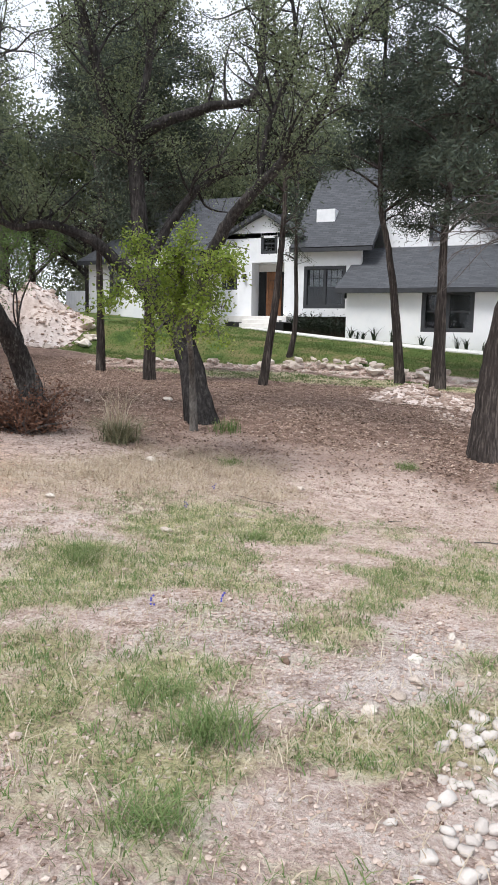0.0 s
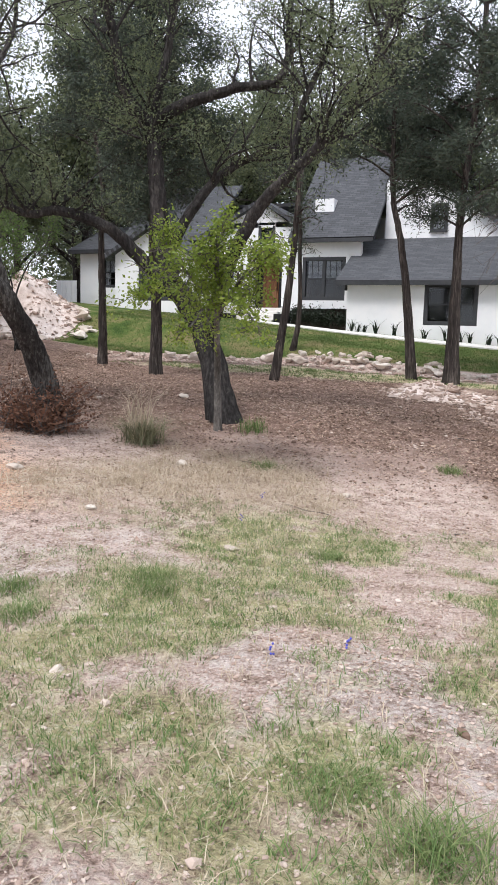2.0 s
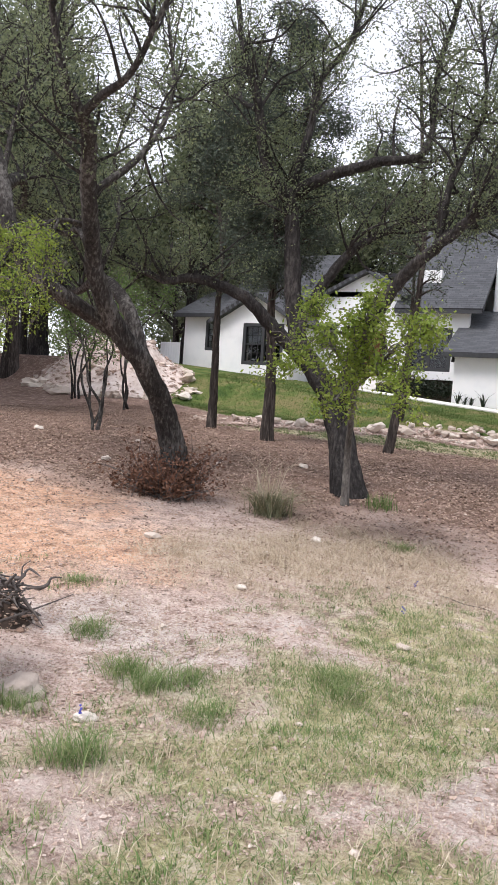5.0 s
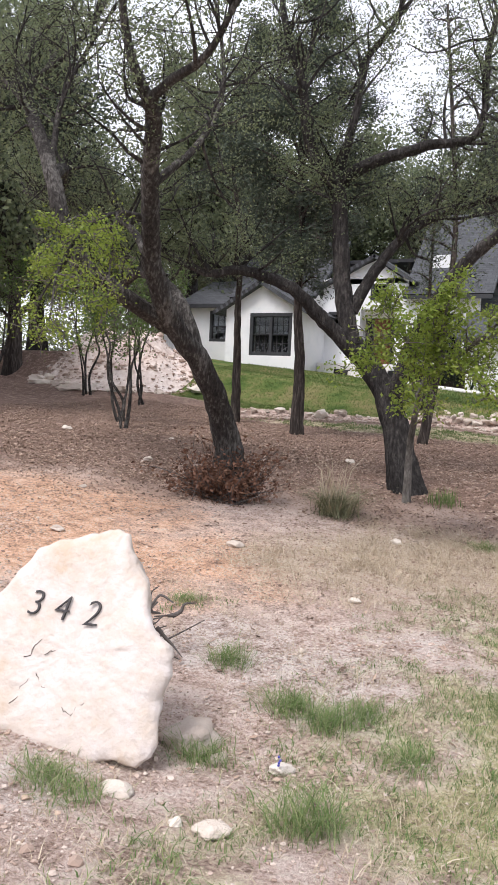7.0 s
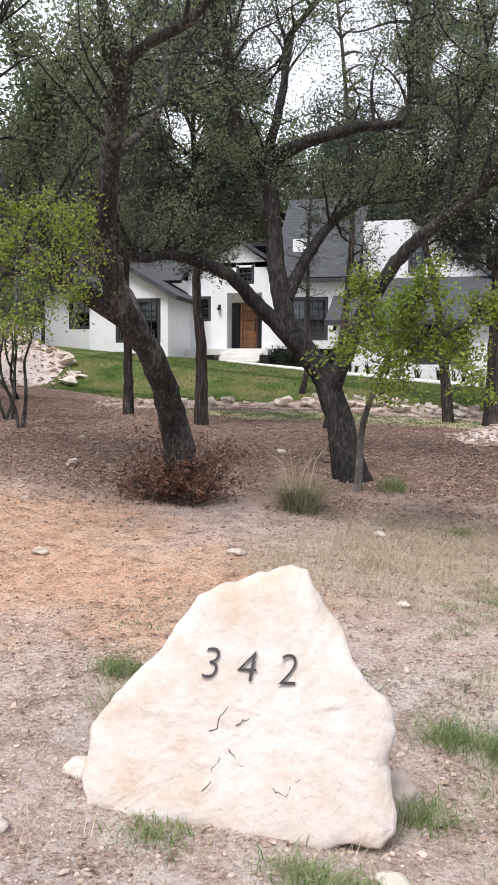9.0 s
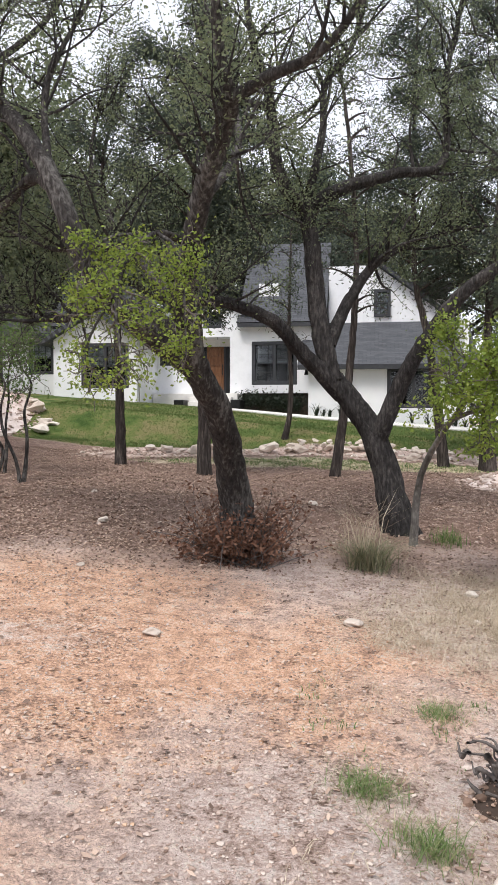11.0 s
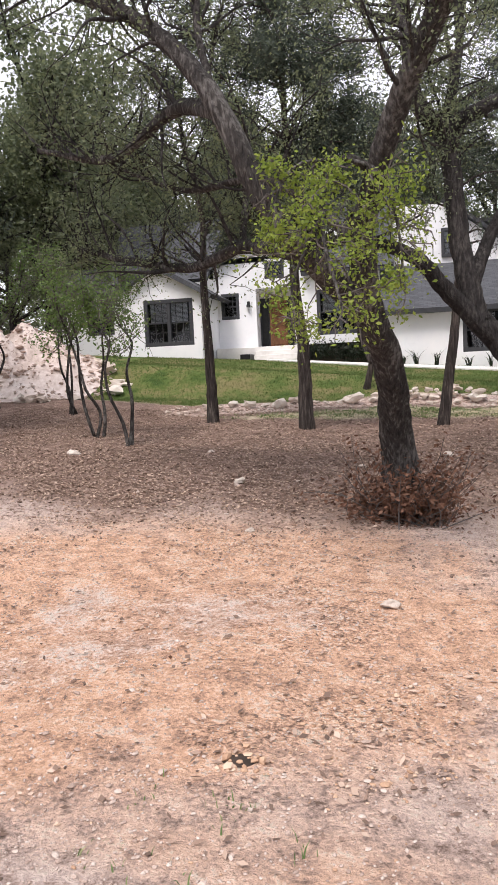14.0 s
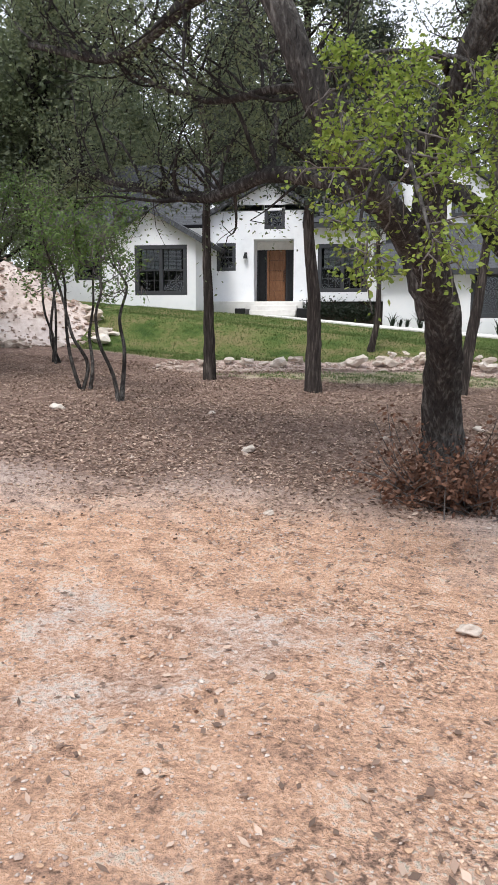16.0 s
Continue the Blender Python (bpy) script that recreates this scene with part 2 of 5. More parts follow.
def ground_material():
    m = bpy.data.materials.new("dry_yard_soil")
    m.use_nodes = True
    nt, ln = m.node_tree.nodes, m.node_tree.links
    b = nt["Principled BSDF"]
    b.inputs["Roughness"].default_value = 0.95
    b.inputs["Specular IOR Level"].default_value = 0.15
    geo = nt.new("ShaderNodeNewGeometry")

    def tex(scale, detail=8, rough=0.65):
        n = nt.new("ShaderNodeTexNoise")
        n.inputs["Scale"].default_value, n.inputs["Detail"].default_value, n.inputs["Roughness"].default_value = scale, detail, rough
        ln.new(geo.outputs["Position"], n.inputs[0])
        return n.outputs[0]

    def ramp(src, *cols):
        r = nt.new("ShaderNodeValToRGB")
        el = r.color_ramp.elements
        while len(el) < len(cols):
            el.new(0.5)
        for i, c in enumerate(cols):
            el[i].position, el[i].color = 0.375 + 0.205 * i / (len(cols) - 1), (*c, 1)
        ln.new(src, r.inputs[0])
        return r.outputs[0]

    fine, mid, wide, grit = tex(34, 10, 0.75), tex(5), tex(0.9, 4), tex(120, 3)

    def math_node(op, a, c):
        n = nt.new("ShaderNodeMath")
        n.operation = op
        for i, v in enumerate((a, c)):
            if isinstance(v, float):
                n.inputs[i].default_value = v
            else:
                ln.new(v, n.inputs[i])
        return n.outputs[0]

    def crumbs(scale):
        v = nt.new("ShaderNodeTexVoronoi")
        v.inputs["Scale"].default_value, v.inputs["Detail"].default_value = scale, 1.0
        warp = nt.new("ShaderNodeTexNoise")
        warp.inputs["Scale"].default_value = scale * 0.8
        ln.new(geo.outputs["Position"], warp.inputs[0])
        mv = nt.new("ShaderNodeMix")
        mv.data_type = "VECTOR"
        mv.inputs[0].default_value = 0.06
        ln.new(geo.outputs["Position"], mv.inputs[4])
        ln.new(warp.outputs["Color"], mv.inputs[5])
        ln.new(mv.outputs[1], v.inputs["Vector"])
        return math_node("SUBTRACT", 1.0, v.outputs["Distance"])

    lump = crumbs(27)
    rubbly = math_node("MULTIPLY", math_node("SUBTRACT", lump, 0.28), math_node("MAXIMUM", math_node("MULTIPLY", math_node("SUBTRACT", wide, 0.45), 1.15), 0.04))
    blend = math_node("ADD", math_node("ADD", math_node("MULTIPLY", fine, 0.55), math_node("MULTIPLY", mid, 0.45)), rubbly)
    pale = ramp(blend, (0.20, 0.135, 0.105), (0.47, 0.345, 0.29), (0.65, 0.51, 0.45), (0.78, 0.67, 0.61))
    clay = ramp(blend, (0.27, 0.14, 0.08), (0.56, 0.315, 0.20), (0.76, 0.465, 0.31), (0.85, 0.63, 0.50))
    mulch = ramp(blend, (0.062, 0.040, 0.032), (0.165, 0.106, 0.082), (0.28, 0.185, 0.148), (0.46, 0.34, 0.28))
    grey = ramp(blend, (0.17, 0.13, 0.11), (0.43, 0.345, 0.31), (0.64, 0.545, 0.50), (0.80, 0.72, 0.68))
    straw = ramp(blend, (0.24, 0.18, 0.13), (0.42, 0.33, 0.25), (0.56, 0.46, 0.37), (0.67, 0.58, 0.48))
    green = ramp(blend, (0.16, 0.16, 0.07), (0.33, 0.32, 0.15), (0.54, 0.48, 0.28), (0.70, 0.62, 0.47))
    lawn = ramp(math_node("ADD", math_node("MULTIPLY", fine, 0.3), math_node("MULTIPLY", wide, 0.7)), (0.05, 0.09, 0.022), (0.09, 0.14, 0.036), (0.15, 0.175, 0.058), (0.23, 0.20, 0.095))
    col = pale
    for attr, c in (("orange", clay), ("grey", grey), ("straw", straw), ("mulch", mulch), ("green", green), ("lawn", lawn)):
        a = nt.new("ShaderNodeAttribute")
        a.attribute_name = attr
        soft = math_node("ADD", a.outputs["Fac"], math_node("MULTIPLY", math_node("SUBTRACT", blend, 0.5), 3.2 if attr != "lawn" else 0.3))
        mr = nt.new("ShaderNodeMapRange")
        mr.inputs[1].default_value, mr.inputs[2].default_value = 0.2, 0.8
        ln.new(soft, mr.inputs[0])
        mx = nt.new("ShaderNodeMixRGB")
        ln.new(mr.outputs[0], mx.inputs[0])
        ln.new(col, mx.inputs[1])
        ln.new(c, mx.inputs[2])
        col = mx.outputs[0]
    ln.new(col, b.inputs["Base Color"])
    bp = nt.new("ShaderNodeBump")
    bp.inputs["Strength"].default_value, bp.inputs["Distance"].default_value = 1.0, 0.05
    ln.new(math_node("ADD", math_node("ADD", blend, math_node("MULTIPLY", lump, 0.22)), math_node("MULTIPLY", grit, 0.35)), bp.inputs["Height"])
    ln.new(bp.outputs[0], b.inputs["Normal"])
    return m


def axis(*spans):
    out = []
    for a, c, step in spans:
        out.extend(np.arange(a, c, step))
    return np.array(out)


def build_ground():
    far = np.array([45, 60, 90, 150, 300, 700, 1600.0])
    xs = np.concatenate([-far[::-1], axis((-40, -16, 0.5), (-16, 2.5, 0.1), (2.5, 40, 0.6))])
    xs = np.concatenate([xs, far])
    ys = np.concatenate([-far[::-1], axis((-40, 0, 0.8), (0, 13, 0.1), (13, 29, 0.2), (29, 42, 0.5)), far])
    X, Y = np.meshgrid(xs, ys)
    Z = gz(X, Y)
    n, k = len(xs), len(ys)
    idx = np.arange(n * k).reshape(k, n)
    faces = np.stack([idx[:-1, :-1], idx[:-1, 1:], idx[1:, 1:], idx[1:, :-1]], -1).reshape(-1, 4)
    me = bpy.data.meshes.new("ground")
    me.from_pydata(np.stack([X.ravel(), Y.ravel(), Z.ravel()], 1).tolist(), [], faces.tolist())
    zs = zones(X.ravel(), Y.ravel())
    for name, v in zip(("lawn", "mulch", "orange", "straw", "green", "strip", "grey"), zs):
        at = me.attributes.new(name, "FLOAT", "POINT")
        at.data.foreach_set("value", v.astype(np.float32))
    me.polygons.foreach_set("use_smooth", [True] * len(faces))
    me.materials.append(ground_material())
    return tagged(new("ground", me), "dry yard of pale caliche, orange clay, mulch and lawn", "ground", kind="structure")


build_ground()

# ---- mesh helpers ----
def mesh_object(name, verts, faces, mat, parent=None, label="", smooth=False):
    me = bpy.data.meshes.new(name)
    me.from_pydata(np.asarray(verts).tolist() if not isinstance(verts, list) else verts, [], np.asarray(faces).tolist() if not isinstance(faces, list) else faces)
    me.materials.append(mat)
    if smooth:
        me.polygons.foreach_set("use_smooth", [True] * len(me.polygons))
    ob = new(name, me)
    if parent:
        ob.parent = parent
    if label:
        ob["label"] = label
    return ob


def part(name, bm, mat, parent, label="", smooth=False):
    me = bpy.data.meshes.new(name)
    bm.to_mesh(me)
    bm.free()
    me.materials.append(mat)
    if smooth:
        me.polygons.foreach_set("use_smooth", [True] * len(me.polygons))
    ob = new(name, me)
    if parent:
        ob.parent = parent
    if label:
        ob["label"] = label
    return ob


def thing(name, label, category, group="", at=(0, 0, 0), kind=""):
    e = new(name)
    e.location = at
    e.empty_display_size = 0.2
    return tagged(e, label, category, group, kind)


def add_box(bm, x0, x1, y0, y1, z0, z1, bevel=0.0):
    r = bmesh.ops.create_cube(bm, size=1, matrix=Matrix.Translation(((x0 + x1) / 2, (y0 + y1) / 2, (z0 + z1) / 2)) @ Matrix.Diagonal((x1 - x0, y1 - y0, z1 - z0, 1)))
    if bevel:
        es = list({e for v in r["verts"] for e in v.link_edges})
        bmesh.ops.bevel(bm, geom=es, offset=bevel, segments=1, affect="EDGES")


def box_part(name, dims, mat, parent, label="", bevel=0.006):
    bm = bmesh.new()
    add_box(bm, *dims, bevel=bevel)
    return part(name, bm, mat, parent, label)


def wall_part(name, x0, x1, y0, y1, z0, z1, holes, mat, parent):
    """A wall along x with rectangular holes (xa, xb, za, zb) that go through it."""
    bm = bmesh.new()
    cx = sorted({x0, x1, *[h[0] for h in holes], *[h[1] for h in holes]})
    cz = sorted({z0, z1, *[h[2] for h in holes], *[h[3] for h in holes]})
    for a, c in zip(cx, cx[1:]):
        for d, e in zip(cz, cz[1:]):
            mx, mz = (a + c) / 2, (d + e) / 2
            if not any(h[0] < mx < h[1] and h[2] < mz < h[3] for h in holes):
                add_box(bm, a, c, y0, y1, d, e)
    bmesh.ops.remove_doubles(bm, verts=bm.verts, dist=0.001)
    # inner faces between neighbouring cells go away
    seen = {}
    for f in bm.faces:
        seen.setdefault(tuple(round(v, 3) for v in f.calc_center_median()), []).append(f)
    bmesh.ops.delete(bm, geom=[f for fs in seen.values() if len(fs) > 1 for f in fs], context="FACES")
    return part(name, bm, mat, parent)


def roof_slab(name, quad, thick, parent, label=""):
    """A sloping slab: quad is eave-left, eave-right, ridge-right, ridge-left (top face)."""
    q = [Vector(p) for p in quad]
    nrm = (q[1] - q[0]).cross(q[3] - q[0]).normalized()
    if nrm.z < 0:
        nrm = -nrm
    vs = q + [p - nrm * thick for p in q]
    fs = [(0, 1, 2, 3), (7, 6, 5, 4), (0, 4, 5, 1), (1, 5, 6, 2), (2, 6, 7, 3), (3, 7, 4, 0)]
    ob = mesh_object(name, [tuple(v) for v in vs], fs, SHINGLE, parent, label)
    uv = ob.data.uv_layers.new(name="UVMap")
    ax = (q[1] - q[0]).normalized()
    ay = nrm.cross(ax).normalized()
    for lp in ob.data.loops:
        v = vs[lp.vertex_index] - q[0]
        uv.data[lp.index].uv = (v.dot(ax), v.dot(ay))
    return ob


# ---- house ----
house = thing("house", "white two-storey house with charcoal roofs and dark window trim", "house", at=(-13, 33, 3))
house_inv = Matrix.Translation((13, -33, -3))


def own(ob):
    """Hang a part built in world place under the house."""
    ob.parent = house
    ob.matrix_parent_inverse = house_inv
    return ob


def window(x0, x1, z0, z1, y, sashes=2, blinds=True, name="window", grid=True):
    w = own(new(name))
    w.location = ((x0 + x1) / 2, y, z0)
    inv = Matrix.Translation((-(x0 + x1) / 2, -y, -z0))
    made = []
    t = 0.16 if sashes > 1 else 0.14
    bm = bmesh.new()
    for d in ((x0, x1, z1 - t, z1), (x0, x1, z0, z0 + t), (x0, x0 + t, z0 + t, z1 - t), (x1 - t, x1, z0 + t, z1 - t)):
        add_box(bm, d[0], d[1], y - 0.06, y + 0.1, d[2], d[3], 0.01)
    made.append(part("frame", bm, TRIM, None, "charcoal window frame"))
    ix0, ix1, iz0, iz1 = x0 + t, x1 - t, z0 + t, z1 - t
    sw = (ix1 - ix0) / sashes
    if sashes > 1:
        bm = bmesh.new()
        for i in range(1, sashes):
            add_box(bm, ix0 + i * sw - 0.07, ix0 + i * sw + 0.07, y - 0.045, y + 0.1, iz0, iz1, 0.008)
        made.append(part("mullion", bm, TRIM, None))
    zm = (iz0 + iz1) / 2
    bm = bmesh.new()
    add_box(bm, ix0, ix1, y + 0.0, y + 0.06, zm - 0.03, zm + 0.03, 0.005)
    made.append(part("meeting_rail", bm, TRIM, None))
    if grid:
        bm = bmesh.new()
        for i in range(sashes):
            a = ix0 + i * sw
            for f in (1 / 3, 2 / 3):
                add_box(bm, a + sw * f - 0.011, a + sw * f + 0.011, y + 0.02, y + 0.045, iz0, iz1)
            for zz in (iz0 + (zm - iz0) / 2, zm + (iz1 - zm) / 2):
                add_box(bm, a + 0.02, a + sw - 0.02, y + 0.022, y + 0.043, zz - 0.011, zz + 0.011)
        made.append(part("glazing_bar", bm, TRIM, None))
    for i in range(sashes):
        for zz0, zz1 in ((iz0, zm), (zm, iz1)):
            bm = bmesh.new()
            add_box(bm, ix0 + i * sw, ix0 + (i + 1) * sw, y + 0.05, y + 0.056, zz0, zz1)
            made.append(part("pane", bm, GLASS, None))
    if blinds:
        for i in range(sashes):
            bm = bmesh.new()
            a = ix0 + i * sw + 0.09
            zb = zm - 0.05
            k = int((iz1 - zb) / 0.05)
            for j in range(k):
                z = iz1 - j * 0.05
                add_box(bm, a, a + sw - 0.18, y + 0.075, y + 0.09, z - 0.036, z)
            made.append(part("blind", bm, BLIND, None, "white slatted blind, half lowered"))
    # dark sheet added behind the panes, its colour gives the room's darkness
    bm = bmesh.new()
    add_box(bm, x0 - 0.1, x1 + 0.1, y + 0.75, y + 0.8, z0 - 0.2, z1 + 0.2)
    made.append(part("unlit_room_sheet", bm, DARK, None))
    for o in made:
        o.parent = w
        o.matrix_parent_inverse = inv
    return w


# walls
LW, WW, SW, UW, RW, GW = (-19.06, -16.99, 3.19, 5.07), (-22.4, -21.18, 3.92, 5.42), (-16.5, -15.69, 4.31, 5.44), (-14.5, -13.66, 5.96, 6.93), (-12.3, -10.28, 3.42, 5.34), (-6.42, -4.3, 2.35, 4.03)
REC = (-14.93, -13.28, 3.06, 5.57)
own(wall_part("wall", -23.65, -20.28, 33.5, 33.7, 2.6, 5.7, [WW], WHITE, None))
own(wall_part("wall", -20.28, -16.65, 31.32, 31.55, 2.3, 5.3, [LW], WHITE, None))
own(wall_part("wall", -16.8, -12.75, 34.35, 34.6, 2.3, 6.7, [SW, UW, REC], WHITE, None))
own(wall_part("wall", -12.75, -9.6, 34.355, 34.6, 3.05, 6.15, [RW], WHITE, None))
own(wall_part("wall", -9.63, -3.17, 32.39, 32.6, 1.5, 4.1, [GW], WHITE, None))
own(box_part("wall", (-20.28, -20.05, 31.552, 34, 2.3, 5.3), WHITE, None))
own(box_part("wall", (-16.88, -16.65, 31.552, 34.348, 2.3, 5.3), WHITE, None))
own(box_part("wall", (-9.63, -9.4, 32.602, 36.2, 1.5, 4.1), WHITE, None))
own(box_part("wall", (-3.38, -3.17, 32.602, 40, 1.5, 6.0), WHITE, None))
own(box_part("wall", (-23.65, -23.4, 33.702, 41, 2.6, 5.7), WHITE, None))
own(box_part("wall", (-23.39, -3.39, 40.8, 41, 1.5, 8.0), WHITE, None))
# box in dark soil colour, painted as the shade of the recess below
own(box_part("foundation", (-12.75, -9.64, 34.5, 34.7, 1.4, 3.05), SOIL, None, "dark box painted as the shaded recess under the wall"))


def gable_wall(x0, x1, y0, y1, z, peak_x, peak_z):
    vs = [(x0, y0, z), (x1, y0, z), (peak_x, y0, peak_z), (x0, y1, z), (x1, y1, z), (peak_x, y1, peak_z)]
    own(mesh_object("gable", vs, [(0, 1, 2), (5, 4, 3), (0, 2, 5, 3), (2, 1, 4, 5), (1, 0, 3, 4)], WHITE))


gable_wall(-20.28, -16.65, 31.32, 31.55, 5.3, -18.46, 6.28)
gable_wall(-16.8, -12.75, 34.35, 34.6, 6.7, -14.3, 7.75)
# roofs
own(roof_slab("roof", [(-24.1, 33.1, 5.72), (-20.3, 33.1, 5.72), (-20.3, 36.6, 7.3), (-24.1, 36.6, 7.3)], 0.16, None))
own(roof_slab("roof", [(-20.8, 30.95, 5.14), (-20.8, 35, 5.14), (-18.46, 35, 6.5), (-18.46, 30.95, 6.5)], 0.18, None))
own(roof_slab("roof", [(-16.1, 35, 5.14), (-16.1, 30.95, 5.14), (-18.46, 30.95, 6.5), (-18.46, 35, 6.5)], 0.18, None))
own(roof_slab("roof", [(-21.4, 33.6, 6.1), (-16.9, 33.6, 6.1), (-16.9, 38, 9.4), (-22.2, 38, 9.4)], 0.16, None))
own(roof_slab("roof", [(-17.3, 34.0, 6.42), (-17.3, 39, 6.42), (-14.3, 39, 7.98), (-14.3, 34.0, 7.98)], 0.16, None))
own(roof_slab("roof", [(-12.3, 39, 6.72), (-12.3, 34.0, 6.72), (-14.3, 34.0, 7.98), (-14.3, 39, 7.98)], 0.16, None))
own(roof_slab("roof", [(-12.9, 33.95, 6.15), (-9.0, 33.95, 6.15), (-9.0, 38.4, 10.5), (-12.9, 38.4, 10.5)], 0.18, None))
own(roof_slab("roof", [(-17, 37.9, 8.4), (-3.3, 37.9, 8.4), (-3.3, 41.5, 8.3), (-17, 41.5, 8.3)], 0.16, None))
own(roof_slab("roof", [(-10.05, 31.95, 4.12), (-2.8, 31.95, 4.12), (-2.8, 36.2, 6.32), (-10.05, 36.2, 6.32)], 0.18, None))
own(box_part("fascia", (-10.04, -2.81, 31.93, 31.97, 3.92, 4.1), TRIM, None))
own(box_part("fascia", (-12.88, -9.02, 33.93, 33.97, 5.93, 6.1), TRIM, None))
own(box_part("fascia", (-24.08, -20.3, 33.06, 33.1, 5.52, 5.7), TRIM, None))
# upper storey behind the low roof
vs = [(-9.0, 36.2, 6), (-3.3, 36.2, 6), (-3.3, 36.2, 6.25), (-6.9, 36.2, 8.9), (-9.0, 36.2, 8.9)]
vs += [(x, y + 0.25, z) for x, y, z in vs]
own(mesh_object("upper_wall", vs, [(0, 1, 2, 3, 4), (9, 8, 7, 6, 5), (0, 4, 9, 5), (4, 3, 8, 9), (3, 2, 7, 8), (2, 1, 6, 7), (1, 0, 5, 6)], WHITE))
own(roof_slab("roof", [(-2.9, 35.8, 6.1), (-2.9, 41, 6.1), (-6.8, 41, 9.1), (-6.8, 35.8, 9.1)], 0.16, None))
own(box_part("dormer", (-12.1, -11.2, 35.3, 38, 6.8, 8.05), WHITE, None))
window(-6.95, -6.2, 6.55, 7.8, 36.13, 1, False)
for spec in (LW, RW):
    window(*spec, 31.38 if spec is LW else 34.41)
window(*WW, 33.56, 1, True)
window(*SW, 34.41, 1, False)
window(*UW, 34.41, 1, False)
window(*GW, 32.45, 2, False, grid=False)

# entry: recess, door, sidelights
own(box_part("recess_wall", (-14.95, -13.26, 35.26, 35.4, 3.0, 5.6), TRIM, None, "charcoal panelled surround"))
own(box_part("recess_side", (-15.05, -14.935, 34.602, 35.26, 3.0, 5.6), WHITE, None))
own(box_part("recess_side", (-13.275, -13.16, 34.602, 35.26, 3.0, 5.6), WHITE, None))
own(box_part("recess_ceiling", (-14.935, -13.275, 34.602, 35.26, 5.575, 5.62), WHITE, None))
own(box_part("transom_panel", (-14.93, -13.28, 35.2, 35.258, 5.22, 5.57), CONCRETE, None))
door = own(new("front_door"))
door["label"] = "stained wooden front door with five horizontal panels"
dx0, dx1 = -14.5, -13.72
for i in range(5):
    z0 = 3.14 + i * 0.415
    p = box_part("panel", (dx0 + 0.1, dx1 - 0.1, 35.19, 35.23, z0, z0 + 0.36), DOORWOOD, door, bevel=0.012)
for dims in ((dx0, dx0 + 0.095, 35.175, 35.25, 3.08, 5.2), (dx1 - 0.095, dx1, 35.175, 35.25, 3.08, 5.2)):
    box_part("stile", dims, DOORWOOD, door)
for i in range(6):
    z0 = 3.08 + i * 0.413
    box_part("rail", (dx0 + 0.096, dx1 - 0.096, 35.178, 35.25, z0, z0 + 0.055), DOORWOOD, door)
box_part("handle", (dx1 - 0.07, dx1 - 0.04, 35.11, 35.17, 3.9, 4.4), METAL, door, "long black pull handle")
for xa in (-14.86, -13.64):
    box_part("sidelight", (xa, xa + 0.3, 35.2, 35.25, 3.1, 5.18), METAL, door, "dark sidelight")
lamp = own(new("wall_lamp"))
lamp["label"] = "small black entry lantern"
box_part("back_plate", (-15.33, -15.21, 34.31, 34.348, 4.85, 5.05), METAL, lamp)
bm = bmesh.new()
bmesh.ops.create_cone(bm, segments=12, radius1=0.1, radius2=0.04, depth=0.2, cap_ends=True, matrix=Matrix.Translation((-15.27, 34.24, 4.9)))
part("shade", bm, METAL, lamp)
lamp2 = own(new("wall_lamp"))
lamp2["label"] = "small black corner lantern"
bm = bmesh.new()
bmesh.ops.create_cone(bm, segments=10, radius1=0.09, radius2=0.05, depth=0.22, cap_ends=True, matrix=Matrix.Translation((-9.72, 32.5, 3.85)))
part("shade", bm, METAL, lamp2)

# porch, steps, planters
porch = thing("porch", "pale concrete porch landing with three wide steps", "porch", at=(-14, 33, 2.5))
pi = Matrix.Translation((14, -33, -2.5))
for nm, dims in (("landing", (-16.6, -12.8, 33.5, 34.345, 2.2, 3.03)), ("step", (-14.85, -13.0, 33.15, 33.498, 1.9, 2.85)), ("step", (-14.85, -13.0, 32.8, 33.148, 1.9, 2.66)), ("step", (-14.85, -13.0, 32.45, 32.798, 1.9, 2.47)), ("step", (-14.85, -13.0, 32.1, 32.448, 1.8, 2.28))):
    o = box_part(nm, dims, CONCRETE, porch, bevel=0.012)
    o.matrix_parent_inverse = pi
for xa in (-15.35, -12.9):
    pl = tagged(box_part("step_cheek", (xa, xa + 0.42, 32.35, 33.45, 1.8, 2.72), METAL, None, bevel=0.02), "low dark block beside the porch steps", "planter", "porch step cheeks")


def paved(name, pts, width, label, up=0.05):
    """A slab of concrete that follows the ground along a line."""
    P = [Vector((x, y, 0)) for x, y in pts]
    fine = []
    for a, c in zip(P, P[1:]):
        k = max(2, int((c - a).length / 0.5))
        fine += [a.lerp(c, i / k) for i in range(k)]
    fine.append(P[-1])
    vs, fs = [], []
    for i, p in enumerate(fine):
        d = (fine[min(i + 1, len(fine) - 1)] - fine[max(i - 1, 0)]).normalized()
        s = Vector((-d.y, d.x, 0)) * width / 2
        l, r = p + s, p - s
        zl, zr = g1(l.x, l.y) + up, g1(r.x, r.y) + up
        vs += [(l.x, l.y, zl), (r.x, r.y, zr), (r.x, r.y, zr - 0.25), (l.x, l.y, zl - 0.25)]
        if i:
            o = 4 * i
            for a in range(4):
                fs.append((o - 4 + a, o - 4 + (a + 1) % 4, o + (a + 1) % 4, o + a))
    fs += [(0, 3, 2, 1), (len(vs) - 4, len(vs) - 3, len(vs) - 2, len(vs) - 1)]
    return tagged(mesh_object(name, vs, fs, CONCRETE), label, "pavement", kind="structure")


